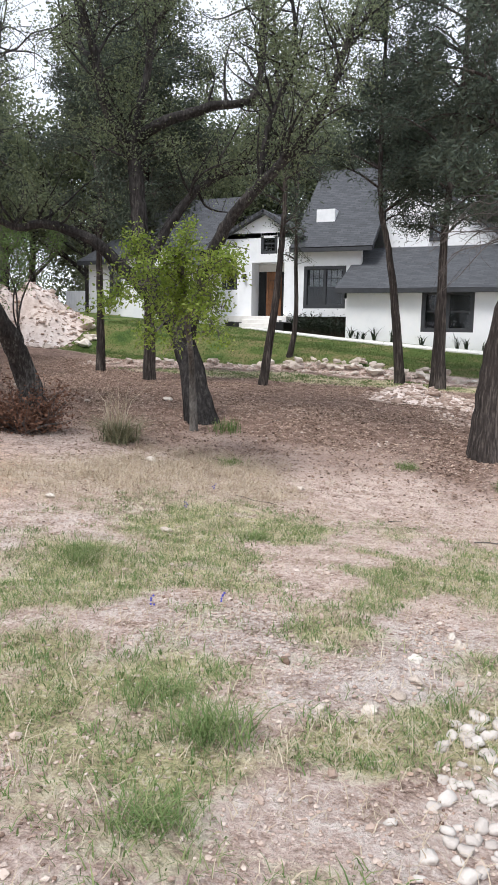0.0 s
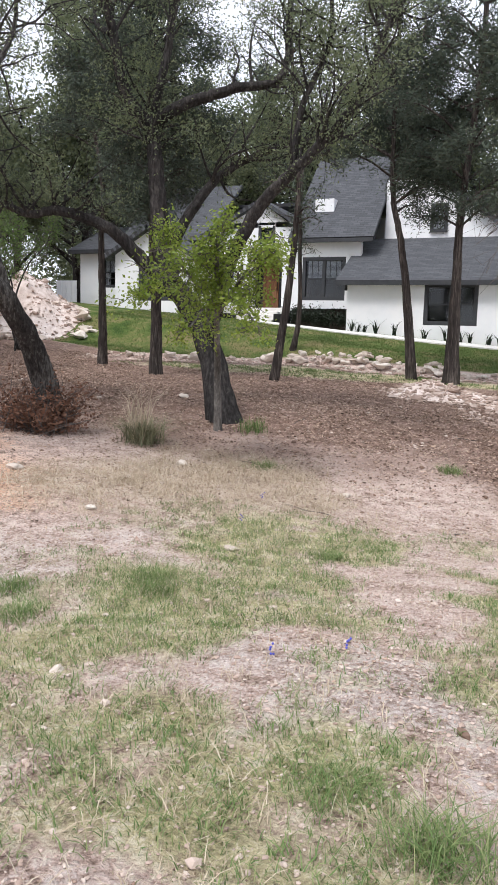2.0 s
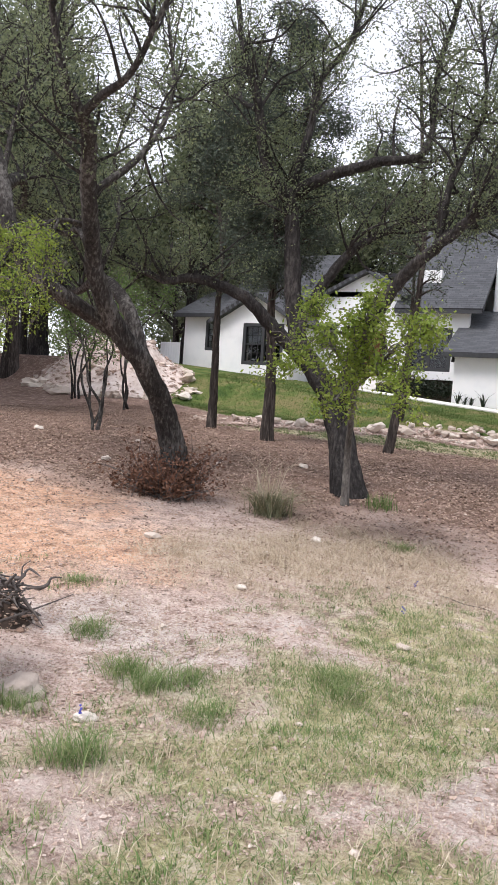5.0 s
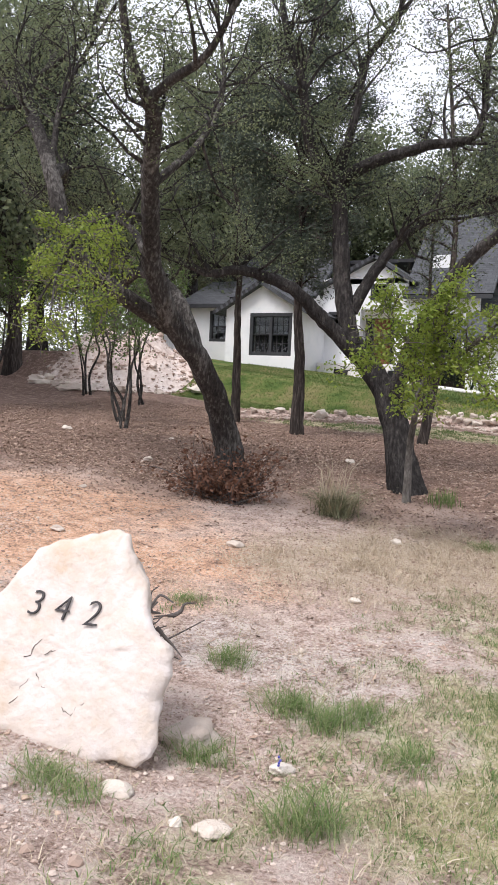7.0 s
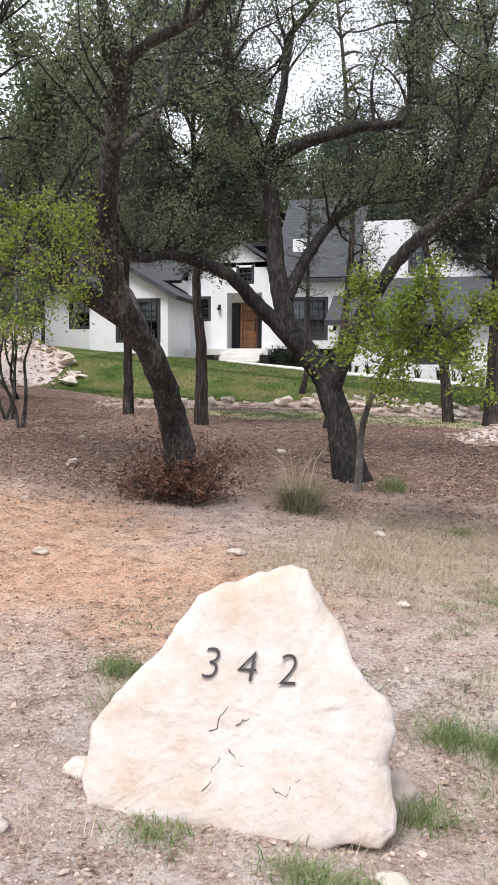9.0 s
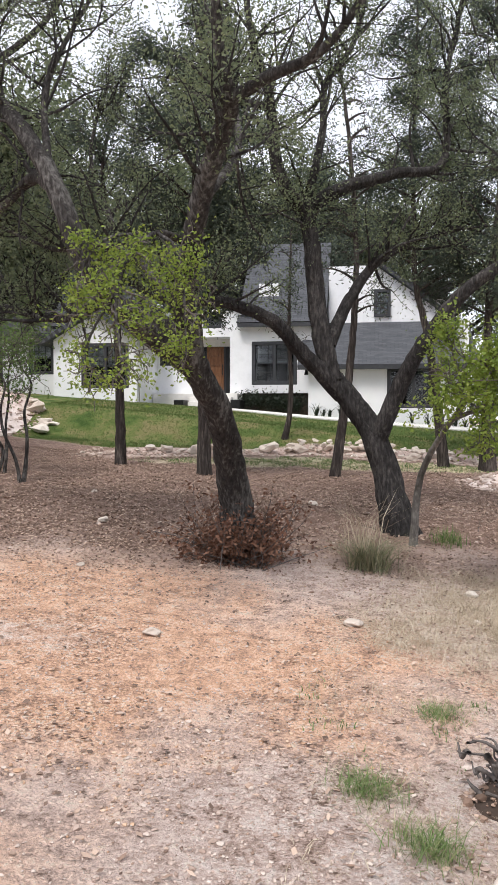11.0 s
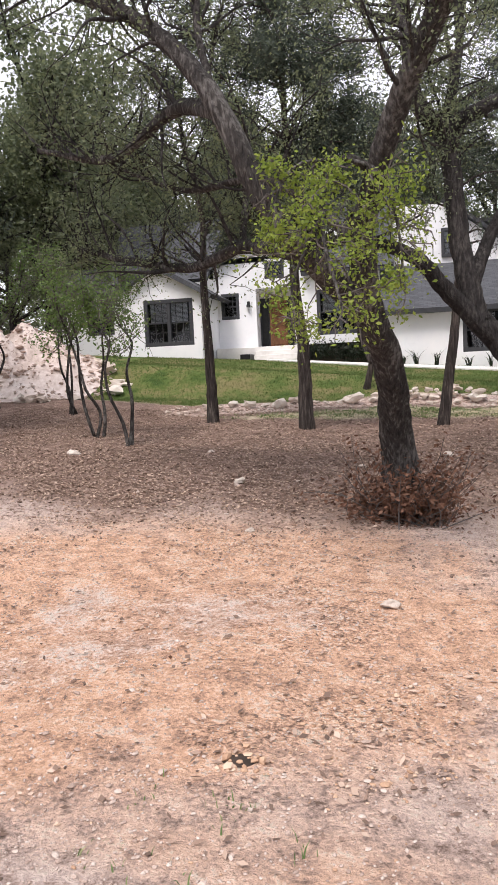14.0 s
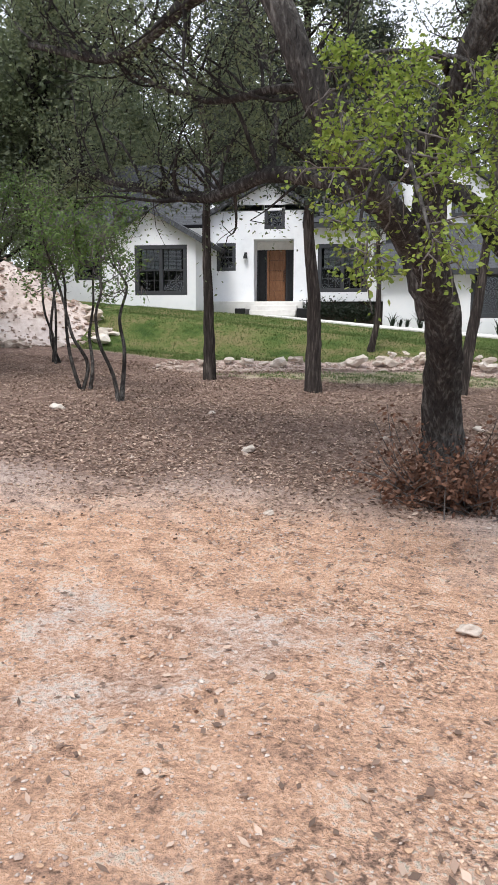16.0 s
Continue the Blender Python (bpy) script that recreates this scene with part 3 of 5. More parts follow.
paved("path", [(-14, 31.6), (-12.3, 31.3), (-9.5, 30.9), (-6, 30.9), (-3.2, 31.0)], 0.62, "curved pale concrete garden path")
paved("driveway", [(9, -30), (6.8, 0), (4.4, 7), (2.2, 13), (1.4, 18), (0.8, 24), (0.2, 31), (0.1, 45)], 4.6, "pale concrete driveway beside the house", 0.06)
paved("driveway_court", [(-0.7, 30.9), (-0.7, 44)], 4.7, "pale concrete parking court beside the garage", 0.075)

# ---- growth and scatter helpers ----
def spline(pts, per=4):
    P = np.array(pts, float)
    P = np.vstack([2 * P[0] - P[1], P, 2 * P[-1] - P[-2]])
    out = []
    for i in range(1, len(P) - 2):
        for t in np.linspace(0, 1, per, endpoint=False):
            a, b, c, d = P[i - 1], P[i], P[i + 1], P[i + 2]
            out.append(0.5 * (2 * b + (c - a) * t + (2 * a - 5 * b + 4 * c - d) * t * t + (3 * b - 3 * c + d - a) * t ** 3))
    out.append(P[-2])
    return np.array(out)


class Wood:
    """Collects tapered tubes into one mesh."""

    def __init__(self):
        self.v, self.f, self.n = [], [], 0

    def tube(self, pts, r0, r1, sides=6, flare=0.0, lump=0.0, rng=None):
        pts = np.asarray(pts, float)
        k = len(pts)
        tan = np.gradient(pts, axis=0)
        tan /= np.linalg.norm(tan, axis=1)[:, None] + 1e-9
        ref = np.where(np.abs(tan[:, 2:3]) > 0.9, np.array([[1.0, 0, 0]]), np.array([[0, 0, 1.0]]))
        ref = np.array([[0.31, 0.83, 0.17]]) if abs(tan[0, 2]) > 0.6 else np.array([[0.1, 0.2, 1.0]])
        u = np.cross(tan, np.repeat(ref, k, 0))
        u /= np.linalg.norm(u, axis=1)[:, None] + 1e-9
        w = np.cross(tan, u)
        f = np.linspace(0, 1, k)
        r = r0 + (r1 - r0) * f + flare * r0 * np.exp(-f * 9)
        a = np.linspace(0, 2 * math.pi, sides, endpoint=False)
        rr = np.repeat(r[:, None], sides, 1)
        if lump and rng is not None:
            flute = rng.normal(0, lump * 1.3, sides)
            ridge = 1 + lump * np.sin(a * 3 + rng.uniform(0, 6))[None, :] * 0.6 + flute[None, :] + rng.normal(0, lump * 0.45, (k, sides))
            rr = rr * ridge
        ring = pts[:, None] + rr[..., None] * (np.cos(a)[None, :, None] * u[:, None] + np.sin(a)[None, :, None] * w[:, None])
        self.v.append(ring.reshape(-1, 3))
        i = np.arange(k - 1)[:, None] * sides
        j = np.arange(sides)[None, :]
        j2 = (j + 1) % sides
        self.f.append((np.stack([i + j, i + j2, i + sides + j2, i + sides + j], -1).reshape(-1, 4) + self.n))
        self.n += k * sides

    def build(self, name, mat, parent, label=""):
        return mesh_object(name, np.vstack(self.v), np.vstack(self.f), mat, parent, label, smooth=True)


def leaf_mesh(name, pts, length, width, mat, parent, rng, droop=0.0, up=0.0, label=""):
    """Many small pointed leaves in one mesh."""
    pts = np.asarray(pts, float)
    n = len(pts)
    d = rng.normal(0, 1, (n, 3))
    d[:, 2] = d[:, 2] * 0.7 - droop + up
    d /= np.linalg.norm(d, axis=1)[:, None]
    s = np.cross(d, rng.normal(0, 1, (n, 3)))
    s /= np.linalg.norm(s, axis=1)[:, None] + 1e-9
    ln = (length * rng.uniform(0.65, 1.35, n))[:, None]
    wd = (width * rng.uniform(0.7, 1.3, n))[:, None]
    v = np.stack([pts, pts + d * ln * 0.45 + s * wd * 0.5, pts + d * ln, pts + d * ln * 0.45 - s * wd * 0.5], 1).reshape(-1, 3)
    f = np.arange(4 * n).reshape(n, 4)
    ob = mesh_object(name, v, f, mat, parent, label)
    ob["kind"] = "stuff"
    return ob


def grow(limbs, rng, per_metre, reach, rise, leaves_per, spread, start=0.3, droop=0.0, wiggle=0.25):
    """Side branches and twigs along limbs; gives the wood and the places of the leaves."""
    wood, pts = Wood(), []
    for limb, r0, r1, f0 in limbs:
        limb = np.asarray(limb)
        seg = np.linalg.norm(np.diff(limb, axis=0), axis=1)
        total = seg.sum()
        cum = np.concatenate([[0], np.cumsum(seg)])
        for k in range(max(2, int(total * per_metre))):
            f = f0 + (1 - f0) * rng.uniform() ** 0.8
            s = f * total
            i = min(np.searchsorted(cum, s) - 1, len(seg) - 1)
            i = max(i, 0)
            p = limb[i] + (limb[i + 1] - limb[i]) * (s - cum[i]) / (seg[i] + 1e-9)
            tan = (limb[i + 1] - limb[i]) / (seg[i] + 1e-9)
            d = rng.normal(0, 1, 3) + tan * 0.5 + np.array([0, 0, rise])
            d /= np.linalg.norm(d)
            L = reach * rng.uniform(0.5, 1.15) * (1.0 if f < 0.8 else 0.8)
            br = [p]
            for q in range(4):
                d = d + rng.normal(0, wiggle, 3) + np.array([0, 0, 0.08 - droop])
                d /= np.linalg.norm(d)
                br.append(br[-1] + d * L / 4)
            br = np.array(br)
            rb = min(0.5 * (r0 + (r1 - r0) * f), 0.018 * L + 0.008)
            wood.tube(spline(br, 2), rb, 0.005, 5)
            fill = min(2.4, rng.gamma(1.5, 0.67))
            for q in range(5):
                a = br[1 + q % 4] * 0.6 + br[min(4, 2 + q % 4)] * 0.4
                td = d * 0.4 + rng.normal(0, 0.8, 3) + np.array([0, 0, 0.15 - droop])
                td /= np.linalg.norm(td)
                tl = L * rng.uniform(0.25, 0.55)
                tw = np.array([a, a + td * tl * 0.5 + rng.normal(0, 0.05 * tl, 3), a + td * tl + np.array([0, 0, -droop * 0.3])])
                wood.tube(tw, 0.007, 0.003, 3)
                m = rng.poisson(leaves_per * fill)
                t = rng.uniform(0.25, 1.1, m)[:, None]
                pts.append(a + (tw[2] - a) * t + rng.normal(0, spread, (m, 3)))
    return wood, np.vstack(pts)


def tree(name, label, base, limbs, bark, leaf, rng, per_metre=3.0, reach=1.3, rise=0.5, leaves_per=14, spread=0.14, size=(0.085, 0.045), droop=0.0, group="", twig=None, sides=10):
    """limbs: (points, r0, r1, where branches begin). The first is the trunk."""
    t = thing(name, label, "tree", group, at=base)
    inv = Matrix.Translation((-base[0], -base[1], -base[2]))
    w = Wood()
    sm = []
    for i, (pts, r0, r1, f0) in enumerate(limbs):
        c = spline(pts, 9 if r0 > 0.09 else 5)
        c[1:-1] += rng.normal(0, 0.045 * r0, (len(c) - 2, 3))
        w.tube(c, r0, r1, sides * 2 if r0 > 0.09 else 6, (0.6 if r0 > 0.15 else 0.3) if i == 0 else 0.0, 0.055, rng)
        if f0 < 1:
            sm.append((c, r0, r1, f0))
    made = [w.build("trunk", bark, None)]
    wd, pts = grow(sm, rng, per_metre, reach, rise, leaves_per, spread, droop=droop)
    made.append(tagged(wd.build("branchwork", twig or bark, None), kind="stuff"))
    made.append(leaf_mesh("crown", pts, size[0], size[1], leaf, None, rng, droop=0.3))
    for o in made:
        o.parent = t
        o.matrix_parent_inverse = inv
    return t


def seat(pts):
    """Sink the first point of a trunk slightly below the ground."""
    p = [tuple(q) for q in pts]
    x, y, _ = p[0]
    return [(x, y, g1(x, y) - 0.12)] + p[1:]


# ---- the two large oaks ----
rng = np.random.default_rng(11)
trunk = seat([(-6.62, 13.0, 0.19), (-6.98, 13.0, 1.48), (-7.46, 13.0, 2.23), (-7.87, 12.9, 2.72)])
tree("oak_tree", "large spreading live oak with dark forked limbs", trunk[0], [
    (trunk, 0.205, 0.16, 1),
    ([(-7.7, 12.9, 2.5), (-7.92, 12.9, 3.49), (-8.01, 12.9, 4.44), (-8.14, 12.9, 5.43)], 0.17, 0.13, 0.75),
    ([(-8.14, 12.9, 5.3), (-8.54, 12.7, 5.82), (-8.66, 12.4, 6.91), (-8.9, 12.2, 7.74), (-9.1, 12.0, 9.4)], 0.12, 0.03, 0.15),
    ([(-8.12, 12.9, 5.3), (-7.48, 13.0, 5.63), (-6.68, 13.3, 5.9), (-5.93, 13.6, 6.15), (-5.86, 13.8, 7.62), (-5.5, 14.0, 9.4)], 0.12, 0.03, 0.2),
    ([(-8.13, 12.9, 5.35), (-7.89, 13.0, 6.42), (-7.82, 13.2, 7.41), (-7.35, 13.4, 8.18), (-7.0, 13.6, 9.9)], 0.09, 0.03, 0.2),
    ([(-7.55, 12.95, 2.3), (-8.19, 12.6, 2.98), (-8.6, 12.3, 3.42), (-9.39, 12.0, 3.7), (-10.02, 11.8, 3.66), (-10.9, 11.6, 4.1)], 0.14, 0.045, 0.5),
    ([(-7.75, 12.95, 3.1), (-7.47, 13.2, 3.8), (-7.01, 13.5, 4.49), (-6.3, 13.9, 4.95), (-5.5, 14.2, 5.2)], 0.11, 0.04, 0.4),
    ([(-7.02, 13.0, 1.5), (-6.67, 12.8, 2.34), (-6.4, 12.6, 2.9), (-5.8, 12.4, 3.72), (-5.25, 12.2, 4.14), (-4.54, 12.0, 4.67), (-4.03, 12.0, 5.3), (-3.6, 12.0, 6.6)], 0.15, 0.04, 0.5),
    ([(-5.2, 12.2, 4.2), (-5.1, 12.3, 5.2), (-4.7, 12.4, 6.3), (-4.9, 12.3, 7.8)], 0.07, 0.02, 0.2),
    ([(-8.66, 12.4, 6.7), (-9.3, 12.9, 7.2), (-9.6, 13.5, 8.3)], 0.06, 0.02, 0.2),
], BARK, LEAF_OAK, rng, 6.4, 1.4, 0.45, 52, 0.12, (0.05, 0.026), twig=BARK)

rng = np.random.default_rng(12)
trunk = seat([(-8.85, 11.05, 0.31), (-8.93, 10.7, 1.1), (-9.0, 10.1, 1.95), (-9.2, 9.4, 2.7), (-9.2, 8.9, 3.45)])
tree("oak_tree", "leaning live oak with lichened trunk and long side limbs", trunk[0], [
    (trunk, 0.2, 0.13, 1),
    ([(-9.2, 8.95, 3.35), (-8.85, 8.35, 4.2), (-8.52, 7.9, 4.76), (-8.39, 7.6, 4.94)], 0.12, 0.09, 0.5),
    ([(-8.39, 7.6, 4.9), (-8.47, 7.3, 5.4), (-8.45, 7.0, 6.2), (-8.7, 6.8, 7.6)], 0.07, 0.02, 0.2),
    ([(-8.39, 7.6, 4.9), (-7.99, 7.5, 5.05), (-7.52, 7.4, 5.2), (-7.1, 7.3, 5.7), (-6.7, 7.4, 6.6)], 0.07, 0.02, 0.2),
    ([(-9.1, 10.2, 2.0), (-9.45, 10.2, 2.85), (-10.07, 10.5, 3.33), (-10.84, 11.0, 3.55), (-11.7, 11.5, 3.42), (-12.76, 12.0, 3.66), (-13.8, 12.5, 4.0)], 0.13, 0.035, 0.4),
    ([(-9.15, 9.7, 2.45), (-9.95, 8.4, 3.3), (-10.55, 8.45, 4.55), (-11.2, 8.8, 5.4), (-12.1, 9.4, 6.12), (-13.1, 10.0, 6.73), (-14.4, 10.4, 7.6)], 0.13, 0.05, 0.4),
    ([(-10.5, 8.43, 4.45), (-11.3, 9.6, 4.9), (-12.5, 10.8, 4.8), (-13.8, 11.4, 5.2)], 0.09, 0.03, 0.25),
    ([(-9.2, 9.1, 3.2), (-10.3, 9.9, 4.1), (-11.5, 10.8, 4.3), (-12.6, 11.2, 4.8)], 0.07, 0.02, 0.3),
    ([(-12.0, 9.33, 6.03), (-11.2, 9.8, 6.9), (-10.6, 10.2, 8.2)], 0.05, 0.02, 0.1),
    ([(-10.55, 8.45, 4.5), (-10.8, 9.0, 5.8), (-10.4, 9.6, 7.2)], 0.05, 0.02, 0.2),
    ([(-12.9, 9.9, 6.6), (-13.0, 10.6, 7.4), (-12.6, 11.2, 8.6)], 0.05, 0.02, 0.1),
    ([(-12.0, 9.33, 6.03), (-12.3, 10.4, 7.0), (-12.2, 11, 8.4)], 0.05, 0.02, 0.1),
    ([(-10.84, 11.0, 3.55), (-10.9, 11.6, 4.7), (-11.4, 12.0, 6.0), (-11.2, 12.4, 7.4)], 0.055, 0.02, 0.2),
    ([(-8.85, 8.35, 4.15), (-8.6, 9.2, 5.0), (-8.9, 10.2, 6.2), (-9.4, 10.6, 7.8)], 0.06, 0.02, 0.2),
], BARK_PALE, LEAF_OAK, rng, 5.4, 1.3, 0.7, 40, 0.12, (0.046, 0.024), twig=BARK)

# the drooping bough with fresh leaves, and the young oak beside the large trunk
rng = np.random.default_rng(13)
b0 = (-9.1, 8.8, 3.85)
tree("oak_bough", "drooping oak bough with fresh yellow-green leaves", b0, [
    ([b0, (-9.3, 8.3, 3.85), (-9.45, 7.8, 3.5), (-9.45, 7.4, 3.0), (-9.3, 7.1, 2.4)], 0.04, 0.01, 0.3),
    ([(-9.3, 8.3, 3.85), (-9.0, 7.9, 3.6), (-8.85, 7.6, 3.1), (-8.8, 7.5, 2.5)], 0.022, 0.008, 0.2),
    ([(-9.3, 8.3, 3.85), (-9.75, 7.9, 3.7), (-9.95, 7.6, 3.2)], 0.022, 0.008, 0.2),
    ([(-9.45, 7.6, 3.2), (-9.7, 7.4, 2.7), (-9.75, 7.3, 2.2)], 0.018, 0.008, 0.2)],
    BARK_PALE, LEAF_NEW, rng, 8.5, 0.42, -0.2, 21, 0.065, (0.042, 0.026), droop=0.15, twig=TWIG)
trunk = seat([(-6.45, 12.35, 0.04), (-6.35, 12.05, 1.07), (-6.0, 11.2, 1.9), (-5.6, 10.3, 2.5), (-5.4, 9.9, 2.9)])
tree("young_oak", "slender young oak with bright yellow-green leaves", trunk[0], [
    (trunk, 0.06, 0.015, 0.6),
    ([(-6.0, 11.2, 1.9), (-5.4, 10.4, 2.2), (-4.9, 9.8, 2.5), (-4.5, 9.6, 2.9)], 0.03, 0.01, 0.4),
    ([(-5.9, 11.0, 2.0), (-6.0, 10.3, 2.4), (-6.2, 9.8, 2.9)], 0.03, 0.01, 0.4),
    ([(-5.8, 10.8, 2.1), (-5.7, 10.2, 2.0), (-5.7, 9.7, 1.7)], 0.02, 0.01, 0.4),
    ([(-5.7, 10.5, 2.2), (-5.1, 10.0, 2.0), (-4.7, 9.7, 1.7)], 0.02, 0.01, 0.4),
    ([(-5.6, 10.3, 2.5), (-5.9, 9.8, 2.6), (-6.3, 9.5, 2.2)], 0.02, 0.01, 0.3)],
    STEM, LEAF_NEW, rng, 9, 0.45, 0.1, 19, 0.075, (0.055, 0.032), twig=TWIG)

# ---- cedars ----
def cedar(label, pts, r0, top, clear, width, rng, density=4.5, per=16, second=None, group="cedars"):
    pts = seat(pts)
    x, y, z = pts[-1]
    axis_pts = pts + [(x + rng.normal(0, 0.2), y + rng.normal(0, 0.2), (z + top) / 2), (x + rng.normal(0, 0.3), y, top)]
    limbs = [(axis_pts, r0, 0.03, 1)]
    c = spline(axis_pts, 6)
    n = int((top - clear) * density)
    for i in range(n):
        h = clear + (top - clear) * (i + rng.uniform()) / n
        j = int(np.argmin(np.abs(c[:, 2] - h)))
        a = rng.uniform(0, 2 * math.pi)
        f = (h - clear) / (top - clear)
        L = width * (1.0 - 0.75 * f) * rng.uniform(0.6, 1.15) * min(1, 0.45 + 2.5 * f)
        p = c[j]
        d = np.array([math.cos(a), math.sin(a), 0.0])
        limbs.append(([p, p + d * L * 0.4 + np.array([0, 0, 0.22 * L]), p + d * L * 0.75 + np.array([0, 0, 0.30 * L]), p + d * L + np.array([0, 0, 0.25 * L])], 0.035, 0.008, 0.25))
    if second:
        limbs.insert(1, (second, r0 * 0.7, 0.05, 1))
    return tree("cedar_tree", label, pts[0], limbs, BARK_CEDAR, LEAF_CEDAR, rng, 4.4, 0.68, 0.2, per * 1.5, 0.13, (0.12, 0.03), droop=0.04, group=group, sides=9)


rng = np.random.default_rng(21)
cedar("stout cedar with a split shaggy trunk", [(-1.43, 12.95, -0.15), (-1.36, 12.95, 1.35), (-1.12, 12.95, 2.82), (-1.08, 12.95, 4.08), (-1.23, 12.95, 5.75)], 0.2, 11.5, 3.9, 2.3, rng, 7, 17,
      [(-1.3, 12.9, 0.5), (-1.1, 12.9, 1.5), (-0.85, 12.95, 2.22), (-0.62, 12.95, 3.65), (-0.4, 13, 6)])
cedar("tall dark cedar with a bare lower trunk", [(-5.03, 22.8, 0.54), (-5.31, 22.8, 2.99), (-5.59, 22.8, 4.61), (-5.88, 22.8, 6.22)], 0.13, 14.5, 5.2, 2.7, rng, 6, 17)
cedar("tall dark cedar with a bare lower trunk", [(-3.89, 22.45, 0.46), (-3.9, 22.45, 2.96), (-3.88, 22.45, 5.3)], 0.165, 15.5, 4.6, 3.2, rng, 6.5, 17)
cedar("slim cedar with a thin open crown", [(-7.95, 19.1, 0.49), (-7.65, 19.1, 2.48), (-7.49, 19.1, 4.16), (-7.44, 19.1, 5.82)], 0.11, 11, 4.4, 1.5, rng, 3.2, 8)
cedar("dark cedar with a straight bare trunk", [(-11.0, 18.35, 0.59), (-11.0, 18.35, 2.39), (-11.13, 18.35, 3.97), (-11.11, 18.35, 5.6)], 0.15, 11.5, 4.3, 2.6, rng, 9, 22)
cedar("dark cedar with a straight bare trunk", [(-13.54, 19.8, 0.74), (-13.56, 19.8, 2.44), (-13.6, 19.8, 4.21), (-13.57, 19.8, 6.0)], 0.125, 11, 4.6, 2.2, rng, 5, 15)
cedar("small leaning cedar growing in the lawn", [(-9.98, 26.5, 1.25), (-9.8, 26.5, 2.0), (-9.75, 26.5, 3.2), (-9.82, 26.5, 5.0)], 0.1, 8.5, 4.3, 1.2, rng, 2.5, 8)

# dead pale twigs hanging from the stout cedar
w = Wood()
rng = np.random.default_rng(22)
for i in range(16):
    a = np.array([-1.2, 12.8, rng.uniform(3.2, 4.3)])
    d = np.array([-rng.uniform(0.6, 1), rng.uniform(-0.8, 0), rng.uniform(-0.6, 0.1)])
    L = rng.uniform(0.7, 1.3)
    p = [a, a + d * L * 0.4 + rng.normal(0, 0.06, 3), a + d * L * 0.8 + rng.normal(0, 0.08, 3), a + d * L + np.array([0, 0, -0.15])]
    w.tube(spline(p, 3), 0.012, 0.003, 4)
    for k in range(4):
        s = np.array(p[1 + k % 3])
        w.tube(np.array([s, s + rng.normal(0, 0.15, 3), s + rng.normal(0, 0.22, 3) + np.array([-0.1, 0, -0.1])]), 0.005, 0.002, 3)
tagged(w.build("dead_branch", TWIG, None), "bare grey dead branch hanging off a cedar trunk", "branch")

# ---- multi-stemmed shrubs ----
def shrub(label, x, y, h, rng, stems=4, spread=0.7, leaf=LEAF_SHRUB, per=9, lean=(0, 0)):
    base = (x, y, g1(x, y) - 0.08)
    limbs = []
    for i in range(stems):
        a = 2 * math.pi * (i + rng.uniform(0, 0.6)) / stems
        d = np.array([math.cos(a), math.sin(a), 0]) * spread
        p = np.array(base) + d * 0.12
        q = [p]
        for k in range(1, 7):
            f = k / 6
            q.append(p + d * (0.25 * f + 0.85 * f ** 3) + np.array([lean[0] * f * f + rng.normal(0, 0.14), lean[1] * f * f + rng.normal(0, 0.14), h * f * rng.uniform(0.97, 1.03)]))
        limbs.append((q, 0.042, 0.012, 0.6))
    return tree("shrub_tree", label, base, limbs, BARK_PALE, leaf, rng, 7, 0.7, 0.2, per, 0.09, (0.075, 0.04), group="multi-stemmed shrubs", twig=TWIG, sides=7)


rng = np.random.default_rng(31)
shrub("small multi-stemmed shrub with crooked grey stems", -14.1, 15.2, 3.1, rng, 2, 0.7, lean=(-0.5, 0))
shrub("small multi-stemmed shrub with crooked grey stems", -15.4, 16.8, 3.5, rng, 3, 0.9, lean=(-0.3, 0))
shrub("leafy green shrub on several thin stems", -18.1, 21.6, 4.4, rng, 3, 1.1)
shrub("leafy green shrub on several thin stems", -21.0, 22.4, 4.8, rng, 4, 1.3)
shrub("leafy green shrub on several thin stems", -23.2, 20.0, 5.0, rng, 5, 1.4)

# ---- woods behind and beside the house ----
def wood_tree(name, label, h, rng, leaf, bark, spread, n, per, size, rise):
    limbs = [([(0, 0, -0.3), (0.1, 0, h * 0.2), (0, 0.1, h * 0.45), (0.1, 0, h * 0.8)], 0.28, 0.06, 1)]
    for i in range(n):
        a = rng.uniform(0, 6.28)
        z = h * rng.uniform(0.22, 0.7)
        d = np.array([math.cos(a), math.sin(a), 0]) * spread * rng.uniform(0.6, 1.1)
        p = np.array([0, 0, z])
        limbs.append(([p, p + d * 0.4 + np.array([0, 0, h * 0.1]), p + d * 0.75 + np.array([0, 0, h * 0.2]), p + d + np.array([0, 0, h * rise * rng.uniform(0.6, 1.2)])], 0.11, 0.02, 0.25))
    return tree(name, label, (0, 0, 0), limbs, bark, leaf, rng, 3.2, 1.6, 0.4, per, 0.3, size, group="woods round the house", sides=7)


